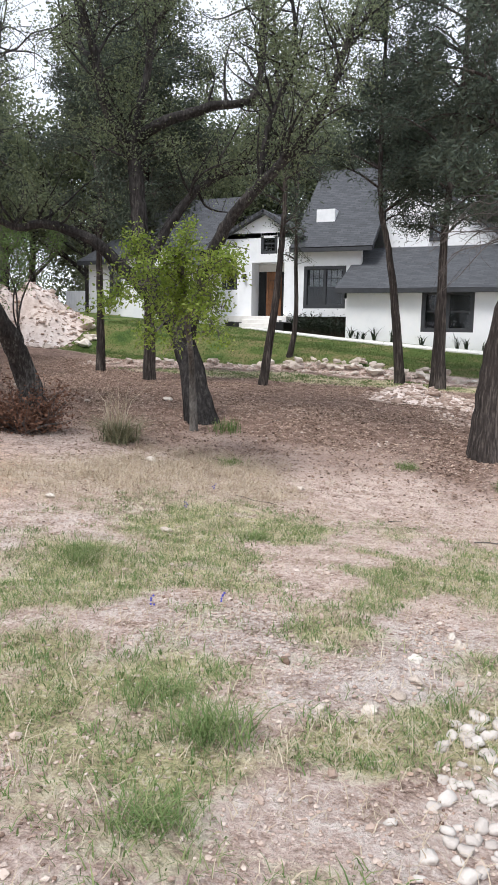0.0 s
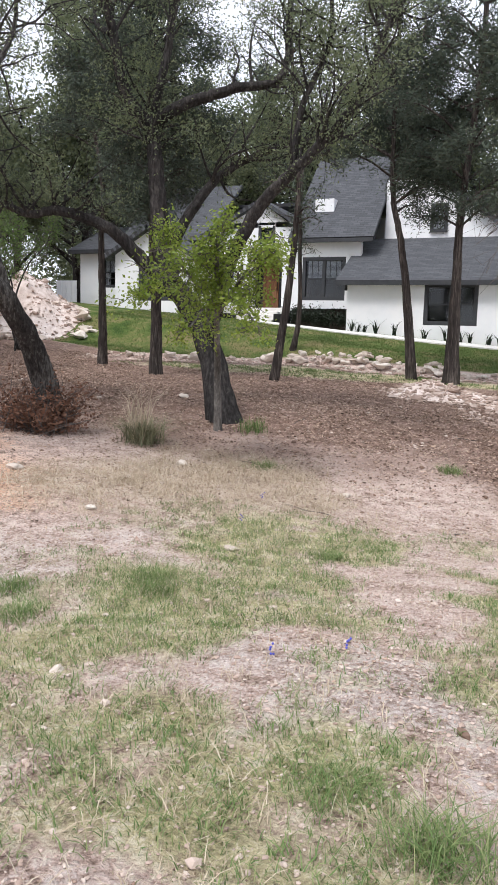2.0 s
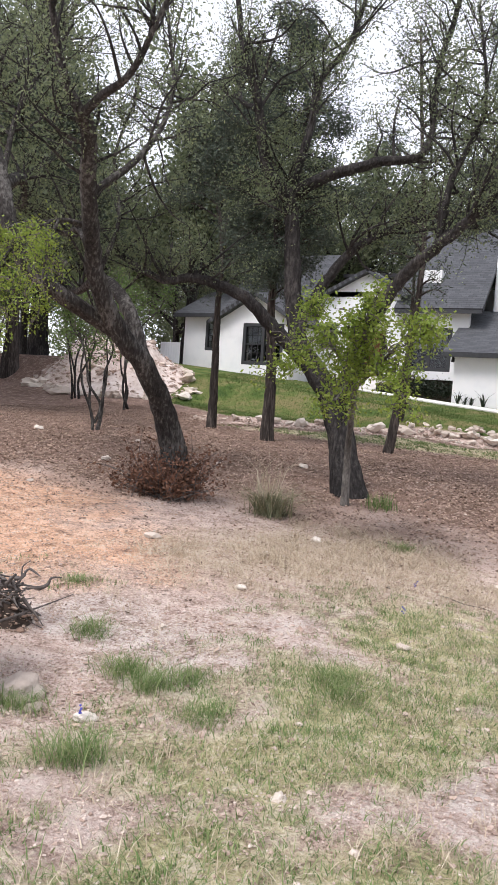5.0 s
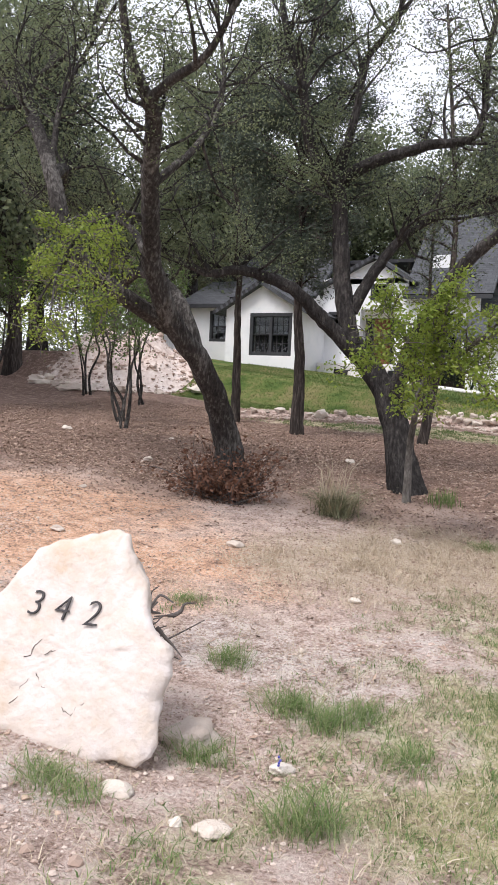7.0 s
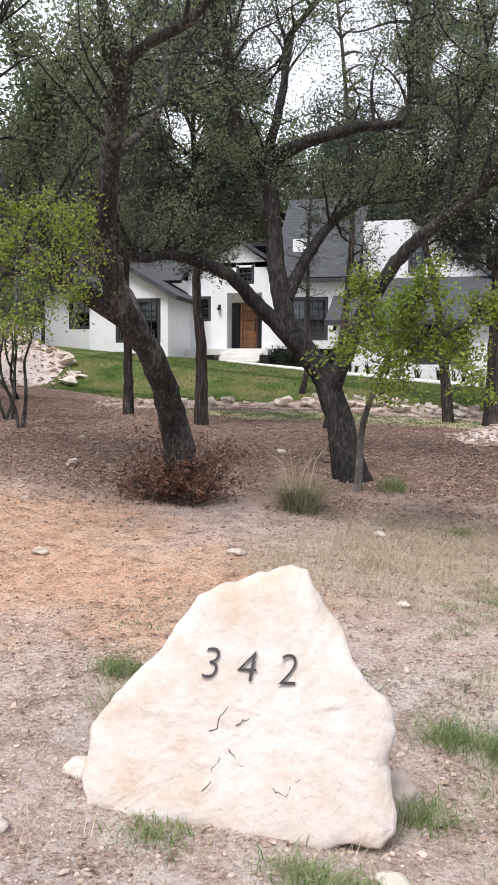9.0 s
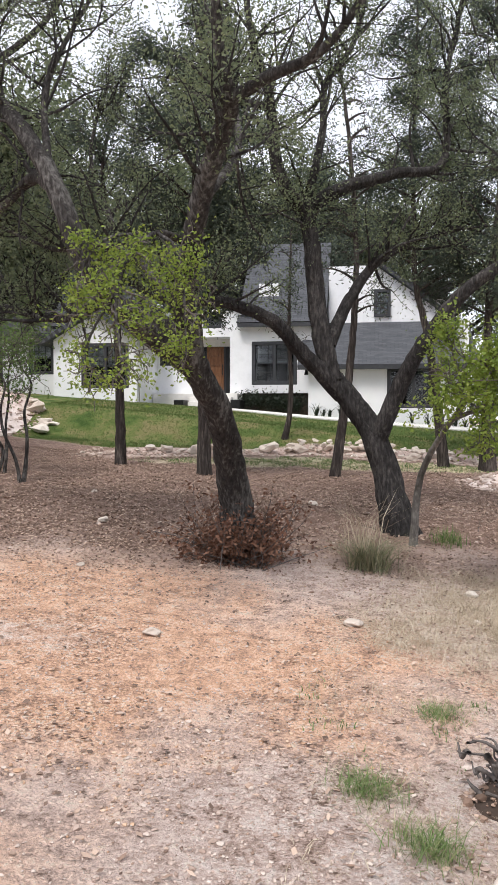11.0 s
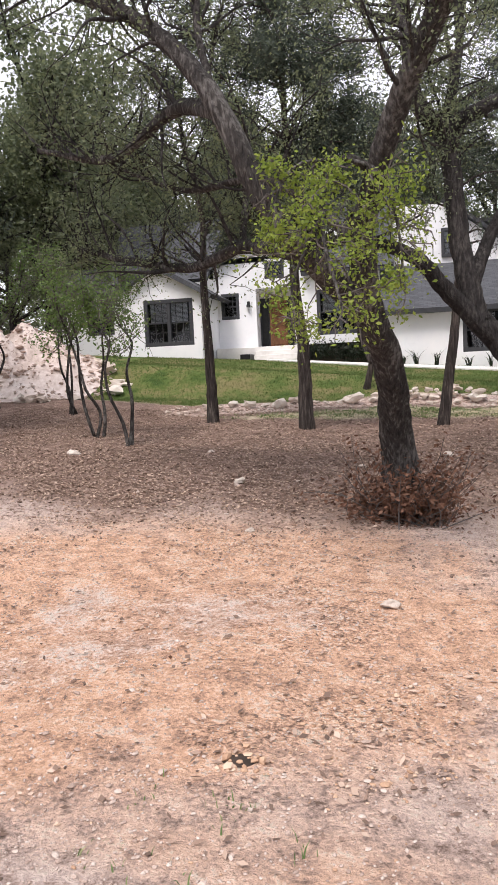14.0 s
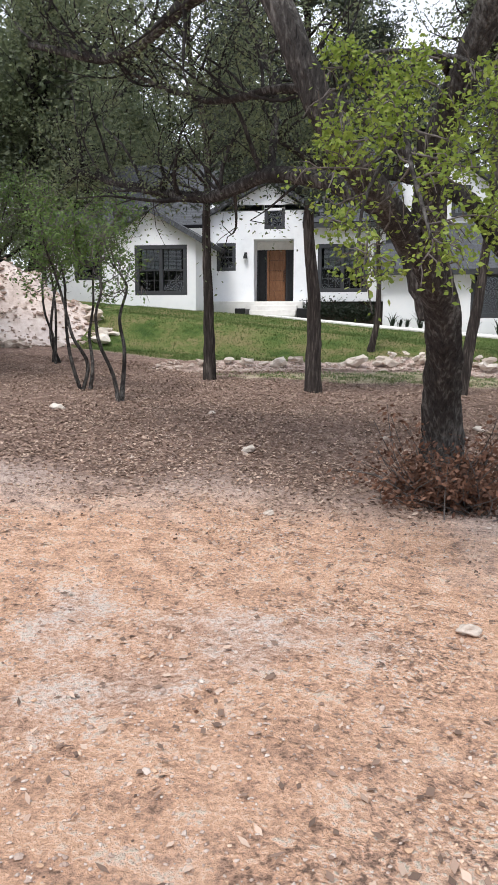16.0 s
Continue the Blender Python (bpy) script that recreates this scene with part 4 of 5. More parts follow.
rng = np.random.default_rng(41)
wa = wood_tree("woods_tree", "distant broad oak in the woods behind the house", 10, rng, LEAF_OAK, BARK, 4.2, 15, 19, (0.17, 0.1), 0.32)
wb = wood_tree("woods_tree", "distant dark cedar in the woods behind the house", 11, rng, LEAF_CEDAR, BARK_CEDAR, 3.0, 18, 20, (0.2, 0.08), 0.22)
spots = [(-46, 46), (-40, 50), (-33, 46), (-27, 50), (-21, 46.5), (-15, 49), (-9, 46.5), (-3, 50), (3, 47), (9, 50), (15, 46), (22, 50), (-30, 58), (-18, 60), (-6, 60), (6, 60), (18, 60), (-42, 62),
         (-27, 37), (-31, 31), (-36, 38), (-29, 25), (-35, 27), (-41, 31), (-26, 19.5), (-32, 18), (8, 38), (12, 30), (9, 22), (14, 16), (17, 38), (7.5, 44), (-24, 13), (-31, 10), (-48, 36), (-52, 50), (28, 42), (25, 28), (-25, 43), (-29, 34), (-34, 22), (-38, 26), (5.8, 41), (6.5, 33)]
for i, (x, y) in enumerate(spots):
    src = wb if i % 5 == 1 else wa
    s = rng.uniform(1.05, 1.55)
    m = pose(x + rng.normal(0, 0.7), y + rng.normal(0, 0.7), g1(x, y), 0, 0, rng.uniform(0, 360))
    if i < 2:
        src = (wa, wb)[i]
        src.scale = (s, s, s)
        src.matrix_basis = m @ Matrix.Diagonal((s, s, s, 1))
        continue
    c = copy_thing(src, m)
    c.scale = (s, s, s * rng.uniform(0.9, 1.15))
# low undergrowth that closes the view between the far trunks
pts = []
for i in range(240):
    a = rng.uniform(-60, 35)
    c = np.array([a, rng.uniform(50, 68), 0])
    c[2] = g1(c[0], c[1]) + rng.uniform(0.3, 4.5)
    pts.append(c + rng.normal(0, 1.0, (150, 3)))
tagged(leaf_mesh("undergrowth", np.vstack(pts), 0.4, 0.2, LEAF_OAK, None, rng), "dense green undergrowth of the far woods", "bushes", kind="stuff")

# ---- monument stone with the house number ----
def monument():
    outline = np.array([(-6.62, -0.12), (-6.66, 0.02), (-6.66, 0.18), (-6.6, 0.31), (-6.48, 0.46), (-6.27, 0.66), (-6.23, 0.72), (-6.14, 0.79), (-6.0, 0.86), (-5.86, 0.88), (-5.75, 0.85), (-5.67, 0.77), (-5.58, 0.65), (-5.5, 0.46), (-5.42, 0.35), (-5.3, 0.28), (-5.28, 0.19), (-5.31, 0.06), (-5.29, -0.05), (-5.29, -0.17), (-5.33, -0.22), (-5.63, -0.235), (-6.05, -0.2), (-6.49, -0.14)])
    closed = np.vstack([outline, outline[:1]])
    ring = []
    for a, b in zip(closed, closed[1:]):
        for t in np.linspace(0, 1, 7, endpoint=False):
            ring.append(a + (b - a) * t)
    ring = np.array(ring)
    ring = ring + np.array([(noise.noise(Vector((x * 9, z * 9, 1))) * 0.014, noise.noise(Vector((x * 9, z * 9, 7))) * 0.014) for x, z in ring])
    cen = np.array([-5.85, 0.25])
    layers = [(0.0, 0.02), (0.0, 0.2), (0.0, 0.4), (0.0, 0.6), (0.0, 0.78), (0.005, 0.9), (0.02, 0.965), (0.05, 0.99), (0.09, 0.985), (0.16, 0.93), (0.25, 0.83), (0.33, 0.7), (0.4, 0.52), (0.45, 0.3), (0.46, 0.05)]
    vs, fs = [], []
    n = len(ring)
    for li, (d, s) in enumerate(layers):
        for x, z in cen + (ring - cen) * s:
            p = Vector((x, 3.33 + d * 0.7, z))
            amp = 0.018 if d < 0.01 else 0.035
            nz = noise.noise_vector(p * 3.5) * amp + noise.noise_vector(p * 11) * (amp * 0.4) + noise.noise_vector(p * 30) * 0.007
            vs.append((p.x + nz.x * (d > 0), p.y + nz.y + 0.19 * (x + 6) + 0.5 * (z - 0.1), p.z + nz.z * (d > 0)))
    for li in range(len(layers) - 1):
        for i in range(n):
            j = (i + 1) % n
            fs.append((li * n + i, (li + 1) * n + i, (li + 1) * n + j, li * n + j))
    fs.append(tuple(range(n)))
    fs.append(tuple(range(len(vs) - 1, len(vs) - n - 1, -1)))
    ob = mesh_object("monument_stone", vs, fs, STONE, smooth=True)
    bm = bmesh.new()
    bm.from_mesh(ob.data)
    bmesh.ops.recalc_face_normals(bm, faces=bm.faces)
    bm.to_mesh(ob.data)
    bm.free()
    tagged(ob, "cream limestone boulder with dark numerals 342, standing on gravel", "boulder")
    for ch, x, z in (("3", -6.146, 0.402), ("4", -5.98, 0.392), ("2", -5.795, 0.385)):
        cu = bpy.data.curves.new("numeral", "FONT")
        cu.body, cu.size, cu.extrude, cu.align_x = ch, 0.205, 0.006, "CENTER"
        cu.offset, cu.shear = -0.004, 0.16
        tmp = new("numeral_curve", cu)
        me = bpy.data.meshes.new_from_object(tmp.evaluated_get(bpy.context.evaluated_depsgraph_get()))
        bpy.data.objects.remove(tmp)
        me.materials.clear()
        me.materials.append(DIGIT)
        o = new("numeral", me)
        o.matrix_basis = pose(x, 3.33 + 0.19 * (x + 6) + 0.5 * (z - 0.1) - 0.011, z, 63.4, 0, 10.8)
        o.parent = ob
        o["label"] = "dark metal numeral " + ch
    crng = np.random.default_rng(77)
    for x, z, dx, dz in ((-6.12, 0.2, 0.1, 0.1), (-6.1, -0.02, 0.06, 0.16), (-6.04, 0.13, 0.09, -0.06), (-5.82, 0.0, 0.08, -0.05), (-5.75, -0.03, 0.05, 0.06), (-6.0, 0.22, 0.05, 0.03)):
        q = []
        for k in range(7):
            xx, zz = x + dx * k / 6 + crng.normal(0, 0.008), z + dz * k / 6 + crng.normal(0, 0.008)
            base = Vector((xx, 3.33, zz))
            ny = (noise.noise_vector(base * 3.5) * 0.018 + noise.noise_vector(base * 11) * 0.0072 + noise.noise_vector(base * 30) * 0.007).y
            q.append((xx, 3.33 + ny + 0.19 * (xx + 6) + 0.5 * (zz - 0.1), zz))
        cw = Wood()
        cw.tube(spline(q, 2), 0.0022, 0.001, 5)
        cw.build("crack", SOIL, ob, "thin dark crack in the stone")
    return ob


monument()

# ---- rocks ----
def rock_data(name, mat, seed, rough=0.25, flat=0.7, sub=2, smooth=True):
    bm = bmesh.new()
    bmesh.ops.create_icosphere(bm, subdivisions=sub, radius=0.5)
    off = Vector((seed * 3.1, seed * 1.7, seed))
    for v in bm.verts:
        k = 1 + rough * noise.noise(v.co * 2.2 + off) * 1.6 + rough * 0.4 * noise.noise(v.co * 6 + off)
        v.co = Vector((v.co.x * 1.15 * k, v.co.y * 0.9 * k, v.co.z * flat * k))
    me = bpy.data.meshes.new(name)
    bm.to_mesh(me)
    bm.free()
    me.materials.append(mat)
    me.polygons.foreach_set("use_smooth", [smooth] * len(me.polygons))
    return me


def place_rock(me, name, x, y, s, rng, parent=None, up=0.25, z=None):
    o = new(name, me)
    zz = g1(x, y) if z is None else z
    o.matrix_basis = pose(x, y, zz + s * up * 0.6, rng.uniform(-12, 12), rng.uniform(-12, 12), rng.uniform(0, 360)) @ Matrix.Diagonal((s, s * rng.uniform(0.8, 1.2), s * rng.uniform(0.8, 1.1), 1))
    if parent:
        o.parent = parent
        o.matrix_parent_inverse = Matrix.Translation(-Vector(parent.location))
    return o


rng = np.random.default_rng(51)
border_stones = [rock_data("stone", BORDER, i, 0.75, 0.62, 2, False) for i in range(7)]
border = thing("stone_border", "low dry-laid border of rough limestone along the lawn", "stone border", at=(-9, 25.5, g1(-9, 25.5)))
x = -14.5
while x < -0.6:
    s = float(np.clip(np.exp(rng.normal(-1.2, 0.35)), 0.18, 0.5)) * (1 if x < -4.2 else 0.6)
    y = float(lawn_front(x)) - 0.2 + rng.normal(0, 0.16)
    place_rock(border_stones[rng.integers(7)], "stone", x, y, s, rng, border, 0.6)
    if -9.5 < x < -4.2:
        place_rock(border_stones[rng.integers(7)], "stone", x + 0.1, y + 0.2, s * 0.8, rng, border, 0.3, z=g1(x, y) + 0.26)
        if rng.uniform() < 0.7:
            place_rock(border_stones[rng.integers(7)], "stone", x + rng.normal(0, 0.15), y - rng.uniform(0.3, 0.8), s * 0.6, rng, border, 0.3)
    x += s * 0.85 + rng.uniform(0, 0.12) + (0.12 if x < -10 else 0)

loose = [rock_data("loose_stone", BORDER, 40 + i, 0.38, 0.6, 3, True) for i in range(5)]
river = [rock_data("river_rock", RIVER, 20 + i, 0.42, 0.62) for i in range(6)]
made = 0
for i in range(620):
    x, y = rng.uniform(-0.5, 0.3), rng.uniform(1.7, 3.6)
    edge = -0.36 + 0.10 * max(0, y - 2.9) * 4 - (0.12 if y > 2.7 else 0) + rng.normal(0, 0.1)
    if x < edge or made >= 290:
        continue
    tagged(place_rock(river[i % 6], "river_rock", x, y, rng.uniform(0.03, 0.072), rng), "smooth pale river rock lying on bare soil", "rock", "river rocks")
    made += 1
for x, y, s in ((-0.86, 3.05, 0.1), (-0.78, 3.2, 0.11), (-0.7, 3.42, 0.1), (-0.98, 3.1, 0.08), (-0.66, 3.62, 0.13), (-0.72, 3.9, 0.1), (-0.55, 4.3, 0.12), (-0.62, 4.45, 0.1), (-3.33, 3.46, 0.11), (-3.62, 6.4, 0.16), (-3.48, 9.85, 0.2), (-9.0, 6.98, 0.24), (-11.27, 12.1, 0.28), (-5.1, 3.75, 0.16), (-5.31, 3.84, 0.48), (-4.75, 3.81, 0.2), (-4.72, 3.0, 0.22), (-5.27, 3.07, 0.2), (-6.85, 2.75, 0.22), (-5.9, 9.9, 0.24), (-5.44, 6.94, 0.18), (-14.7, 13.9, 0.3), (-7.25, 8.0, 0.26), (-9.5, 13.4, 0.2), (-5.33, 5.45, 0.12), (-6.72, 3.35, 0.3), (-12.3, 14.5, 0.2), (-8.1, 14.3, 0.3), (-10.6, 9.4, 0.16), (-6.0, 8.6, 0.15), (-4.9, 3.0, 0.1)):
    tagged(place_rock(loose[int(abs(x * 10)) % 5], "loose_stone", x, y, s * 0.62, rng), "loose pale limestone lying on the soil", "stone", "loose stones")


def rock_stuff(name, label, xy, sizes, mat, rng, lift=0.2, zs=None):
    """Many small angular chips in one mesh."""
    ph = (1 + 5 ** 0.5) / 2
    base = np.array([(-1, ph, 0), (1, ph, 0), (-1, -ph, 0), (1, -ph, 0), (0, -1, ph), (0, 1, ph), (0, -1, -ph), (0, 1, -ph), (ph, 0, -1), (ph, 0, 1), (-ph, 0, -1), (-ph, 0, 1)]) / 3.8
    tri = np.array([(0, 11, 5), (0, 5, 1), (0, 1, 7), (0, 7, 10), (0, 10, 11), (1, 5, 9), (5, 11, 4), (11, 10, 2), (10, 7, 6), (7, 1, 8), (3, 9, 4), (3, 4, 2), (3, 2, 6), (3, 6, 8), (3, 8, 9), (4, 9, 5), (2, 4, 11), (6, 2, 10), (8, 6, 7), (9, 8, 1)])
    xy, sizes = np.asarray(xy), np.asarray(sizes)
    n = len(xy)
    v = base[None] * rng.uniform(0.7, 1.35, (n, 12, 1)) * np.stack([rng.uniform(0.8, 1.5, n), rng.uniform(0.7, 1.2, n), rng.uniform(0.4, 0.8, n)], 1)[:, None]
    a = rng.uniform(0, 6.28, n)
    c, s = np.cos(a)[:, None], np.sin(a)[:, None]
    v = np.stack([v[..., 0] * c - v[..., 1] * s, v[..., 0] * s + v[..., 1] * c, v[..., 2]], -1) * sizes[:, None, None]
    z = (gz(xy[:, 0], xy[:, 1]) if zs is None else zs) + sizes * lift
    v += np.stack([xy[:, 0], xy[:, 1], z], 1)[:, None]
    f = tri[None] + (np.arange(n) * 12)[:, None, None]
    return tagged(mesh_object(name, v.reshape(-1, 3), f.reshape(-1, 3), mat), label, "gravel", kind="stuff")


def scatter(n, box, rng, weight):
    x, y = rng.uniform(box[0], box[1], n), rng.uniform(box[2], box[3], n)
    keep = rng.uniform(0, 1, n) < weight(x, y)
    return np.stack([x[keep], y[keep]], 1)


patchy = lambda x, y: np.clip((0.6 * vnoise(x, y, 0.6, 41) + 0.4 * vnoise(x, y, 1.9, 42) - 0.4) * 4, 0.08, 1)
near = lambda x, y: np.clip(1.25 - (y - 2) / 12, 0.12, 1)
xy = scatter(150000, (-13, 1.5, 0.8, 13), rng, lambda x, y: near(x, y) * (1 - 0.75 * zones(x, y)[4]) * (1 - 0.8 * zones(x, y)[2]) * (1 - 0.5 * zones(x, y)[1]) * (0.35 + vnoise(x, y, 1.3, 8)))
rock_stuff("gravel_chips", "scattered pale limestone chips on the bare soil", xy, np.exp(rng.normal(-4.45, 0.4, len(xy))), PEBBLE, rng)
xy = scatter(5000, (-13, 1.5, 1.2, 16), rng, lambda x, y: near(x, y) * patchy(x, y) * (0.15 + 1.1 * vnoise(x, y, 0.9, 18) ** 2) * (1 - 0.5 * zones(x, y)[4]) * (1 - 0.6 * zones(x, y)[2]))
rock_stuff("field_stones", "pale limestone pieces strewn over the yard", xy, np.exp(rng.normal(-3.55, 0.4, len(xy))), PEBBLE, rng, 0.12)
xy = scatter(80000, (-15, -5.5, 2.5, 11.5), rng, lambda x, y: zones(x, y)[2] * near(x, y) * patchy(x, y) * (0.3 + vnoise(x, y, 1.7, 9)))
rock_stuff("clay_crumbs", "crumbled orange clay and small stones", xy, np.exp(rng.normal(-4.45, 0.4, len(xy))), PEBBLE_ORANGE, rng)
xy = scatter(9000, (-15.5, -2, 20, 26), rng, lambda x, y: np.clip(1.4 - np.abs(y - lawn_front(x) + 1.1) / 0.75, 0, 1))
rock_stuff("creek_gravel", "bed of tan gravel in front of the stone border", xy, rng.uniform(0.05, 0.13, len(xy)), PEBBLE, rng)


def pile(name, label, cx, cy, rx, ry, h, mat, chips, size, rng, chip_mat, seed):
    """A heap that is a rough mound with chips lying on it."""
    vs, fs = [], []
    na, nr = 40, 14
    prof = lambda f: (1 - f ** 1.6)

    def height(x, y):
        f = math.hypot((x - cx) / rx, (y - cy) / ry)
        b = max(0.0, prof(min(f, 1)))
        return g1(x, y) - 0.06 + h * b * (0.75 + 0.5 * noise.noise(Vector((x * 1.1 + seed, y * 1.1, 0)))) + 0.06 * h * noise.noise(Vector((x * 5, y * 5, seed)))
    for i in range(nr + 1):
        for j in range(na):
            a = 2 * math.pi * j / na
            f = i / nr * (1 + 0.12 * noise.noise(Vector((math.cos(a) * 2, math.sin(a) * 2, seed))))
            x, y = cx + rx * f * math.cos(a), cy + ry * f * math.sin(a)
            vs.append((x, y, height(x, y)))
    for i in range(nr):
        for j in range(na):
            k = (j + 1) % na
            fs.append((i * na + j, (i + 1) * na + j, (i + 1) * na + k, i * na + k))
    ob = tagged(mesh_object(name, vs, fs, mat, smooth=True), label, "heap")
    a, r = rng.uniform(0, 6.28, chips), np.sqrt(rng.uniform(0, 1.15, chips))
    xy = np.stack([cx + rx * r * np.cos(a), cy + ry * r * np.sin(a)], 1)
    zs = np.array([height(x, y) for x, y in xy])
    o = rock_stuff("chip_layer", "pale broken stone on the heap", xy, np.exp(rng.normal(math.log(size), 0.5, chips)), chip_mat, rng, 0.15, np.maximum(zs, gz(xy[:, 0], xy[:, 1])))
    o.parent = ob
    del o["category"]
    return ob


CHALK = material("chalky_rubble", [(0.46, 0.36, 0.31), (0.66, 0.56, 0.51), (0.78, 0.70, 0.66)], 4, 0.9, 0.9, 9)
pile("gravel_heap", "low heap of pale crushed gravel under the cedars", -3.7, 19.0, 1.35, 1.2, 0.42, CHALK, 900, 0.06, rng, PEBBLE, 3)
pile("gravel_spread", "thin spread of pale crushed gravel beside the driveway", -2.0, 17.8, 1.0, 2.6, 0.1, CHALK, 900, 0.05, rng, PEBBLE, 5)
pile("rubble_mound", "tall mound of pinkish broken limestone at the wood's edge", -22.6, 26.2, 3.6, 2.6, 2.3, CHALK, 2600, 0.07, rng, PEBBLE, 8)
for i in range(26):
    a = rng.uniform(0, 6.28)
    x, y = -22.3 + 3.7 * math.cos(a) * rng.uniform(0.75, 1.1), 25.8 + 2.7 * math.sin(a) * rng.uniform(0.8, 1.1)
    tagged(place_rock(border_stones[i % 7], "boulder", x, y, rng.uniform(0.3, 0.75), rng), "rough limestone boulder at the foot of a rubble mound", "boulder", "mound boulders")

# ---- grass, litter and small plants ----
def blades(name, label, xy, heights, width, lean, mat, rng, category="grass"):
    """Narrow bent blades in one mesh."""
    xy, heights = np.asarray(xy), np.asarray(heights)
    n = len(xy)
    a = rng.uniform(0, 6.28, n)
    d = np.stack([np.cos(a), np.sin(a), np.zeros(n)], 1)
    s = np.stack([-np.sin(a + rng.normal(0, 0.6, n)), np.cos(a), np.zeros(n)], 1) * (width * rng.uniform(0.6, 1.4, n))[:, None]
    p = np.stack([xy[:, 0], xy[:, 1], gz(xy[:, 0], xy[:, 1]) - 0.005], 1)
    le = (lean * rng.uniform(0.2, 1.3, n) * heights)[:, None]
    up = np.array([[0, 0, 1.0]])
    mid = p + up * heights[:, None] * 0.6 + d * le * 0.35
    tip = p + up * (heights * rng.uniform(0.75, 1.0, n))[:, None] + d * le
    v = np.stack([p - s * 0.5, p + s * 0.5, mid + s * 0.35, mid - s * 0.35, tip], 1).reshape(-1, 3)
    k = (np.arange(n) * 5)[:, None]
    q = (k + np.array([[0, 1, 2, 3]])).tolist()
    t = (k + np.array([[3, 2, 4]])).tolist()
    return tagged(mesh_object(name, v, q + t, mat), label, category, kind="stuff")


def tufted(n, box, rng, weight, per, spread):
    c = scatter(n, box, rng, weight)
    m = rng.integers(per // 2, per * 2, len(c))
    return np.repeat(c, m, 0) + rng.normal(0, spread, (m.sum(), 2))


rng = np.random.default_rng(61)
g_w = lambda x, y: zones(x, y)[4] * near(x, y)
xy = tufted(17000, (-7, 1.6, 0.8, 9.5), rng, g_w, 12, 0.05)
blades("grass_tufts", "patchy green grass tufts in dry soil", xy, rng.uniform(0.015, 0.065, len(xy)), 0.005, 1.5, GRASS, rng)
xy = tufted(11000, (-7.5, 1.6, 0.8, 11.0), rng, lambda x, y: np.clip(0.5 * zones(x, y)[4] + 0.25 + zones(x, y)[3], 0, 1) * near(x, y), 9, 0.06)
blades("dry_grass", "thin bleached dry grass lying over the soil", xy, rng.uniform(0.02, 0.08, len(xy)), 0.004, 2.0, STRAW, rng)
xy = tufted(900, (-8.0, -2.8, 6.6, 11.6), rng, lambda x, y: zones(x, y)[3], 22, 0.12)
blades("straw_patch", "matted patch of tall dry straw", xy, rng.uniform(0.05, 0.17, len(xy)), 0.005, 2.2, STRAW, rng)
xy = scatter(60000, (-19, 1, 22.9, 31.5), rng, lambda x, y: zones(x, y)[0])
blades("lawn_grass", "mown green lawn in front of the house", xy, rng.uniform(0.03, 0.07, len(xy)), 0.02, 0.6, LAWN_BLADE, rng, "lawn")
xy = tufted(900, (-14, 0, 20.4, 23.6), rng, lambda x, y: zones(x, y)[5], 14, 0.1)
blades("verge_grass", "thin olive grass strip along the gravel bed", xy, rng.uniform(0.03, 0.08, len(xy)), 0.015, 0.8, GRASS, rng)
xy = tufted(500, (-14, -6, 1, 7), rng, lambda x, y: (vnoise(x, y, 0.7, 12) > 0.72) * 0.5, 12, 0.06)
blades("sparse_weeds", "sparse green weeds in pale gravel", xy, rng.uniform(0.02, 0.07, len(xy)), 0.008, 0.8, GRASS, rng)

# fallen leaves
xy = scatter(260000, (-20, 0, 3.5, 22.5), rng, lambda x, y: zones(x, y)[1] * (0.35 + 0.9 * vnoise(x, y, 1.1, 14)) + 0.05 * (x < -4) + 0.17 * zones(x, y)[2] * patchy(x, y))
p = np.stack([xy[:, 0], xy[:, 1], gz(xy[:, 0], xy[:, 1]) + rng.uniform(0.005, 0.03, len(xy))], 1)
n = len(p)
a = rng.uniform(0, 6.28, n)
d = np.stack([np.cos(a), np.sin(a), rng.normal(0, 0.25, n)], 1) * rng.uniform(0.012, 0.036, n)[:, None]
s = np.stack([-np.sin(a), np.cos(a), rng.normal(0, 0.3, n)], 1) * rng.uniform(0.007, 0.018, n)[:, None]
v = np.stack([p - d, p - s, p + d, p + s], 1).reshape(-1, 3)
tagged(mesh_object("leaf_litter", v, np.arange(4 * n).reshape(n, 4), LITTER), "brown fallen leaves and wood mulch under the trees", "leaf litter", kind="stuff")

# wood chips and pale stones lying in the mulch
xy = scatter(30000, (-14, 0, 8.0, 17), rng, lambda x, y: np.clip(zones(x, y)[1] + 0.25, 0, 1) * (0.25 + 0.8 * vnoise(x, y, 1.3, 51)))
rock_stuff("mulch_chips", "brown wood chips and clods under the trees", xy, np.exp(rng.normal(-3.85, 0.4, len(xy))), LITTER, rng)
xy = scatter(5000, (-10, 0, 8.0, 17), rng, lambda x, y: 0.8 * patchy(x, y))
rock_stuff("mulch_stones", "small pale stones among the mulch", xy, np.exp(rng.normal(-3.8, 0.4, len(xy))), PEBBLE, rng)

# dark crumbs and bits of bark over the open soil
xy = scatter(70000, (-14, 0.5, 1.2, 10.5), rng, lambda x, y: near(x, y) * patchy(x, y) * (0.1 + 0.75 * vnoise(x, y, 1.9, 31) ** 2) * (1 - 0.6 * zones(x, y)[4]))
rock_stuff("soil_crumbs", "small brown clods and bits of bark on bare soil", xy, np.exp(rng.normal(-4.5, 0.4, len(xy))), LITTER, rng)

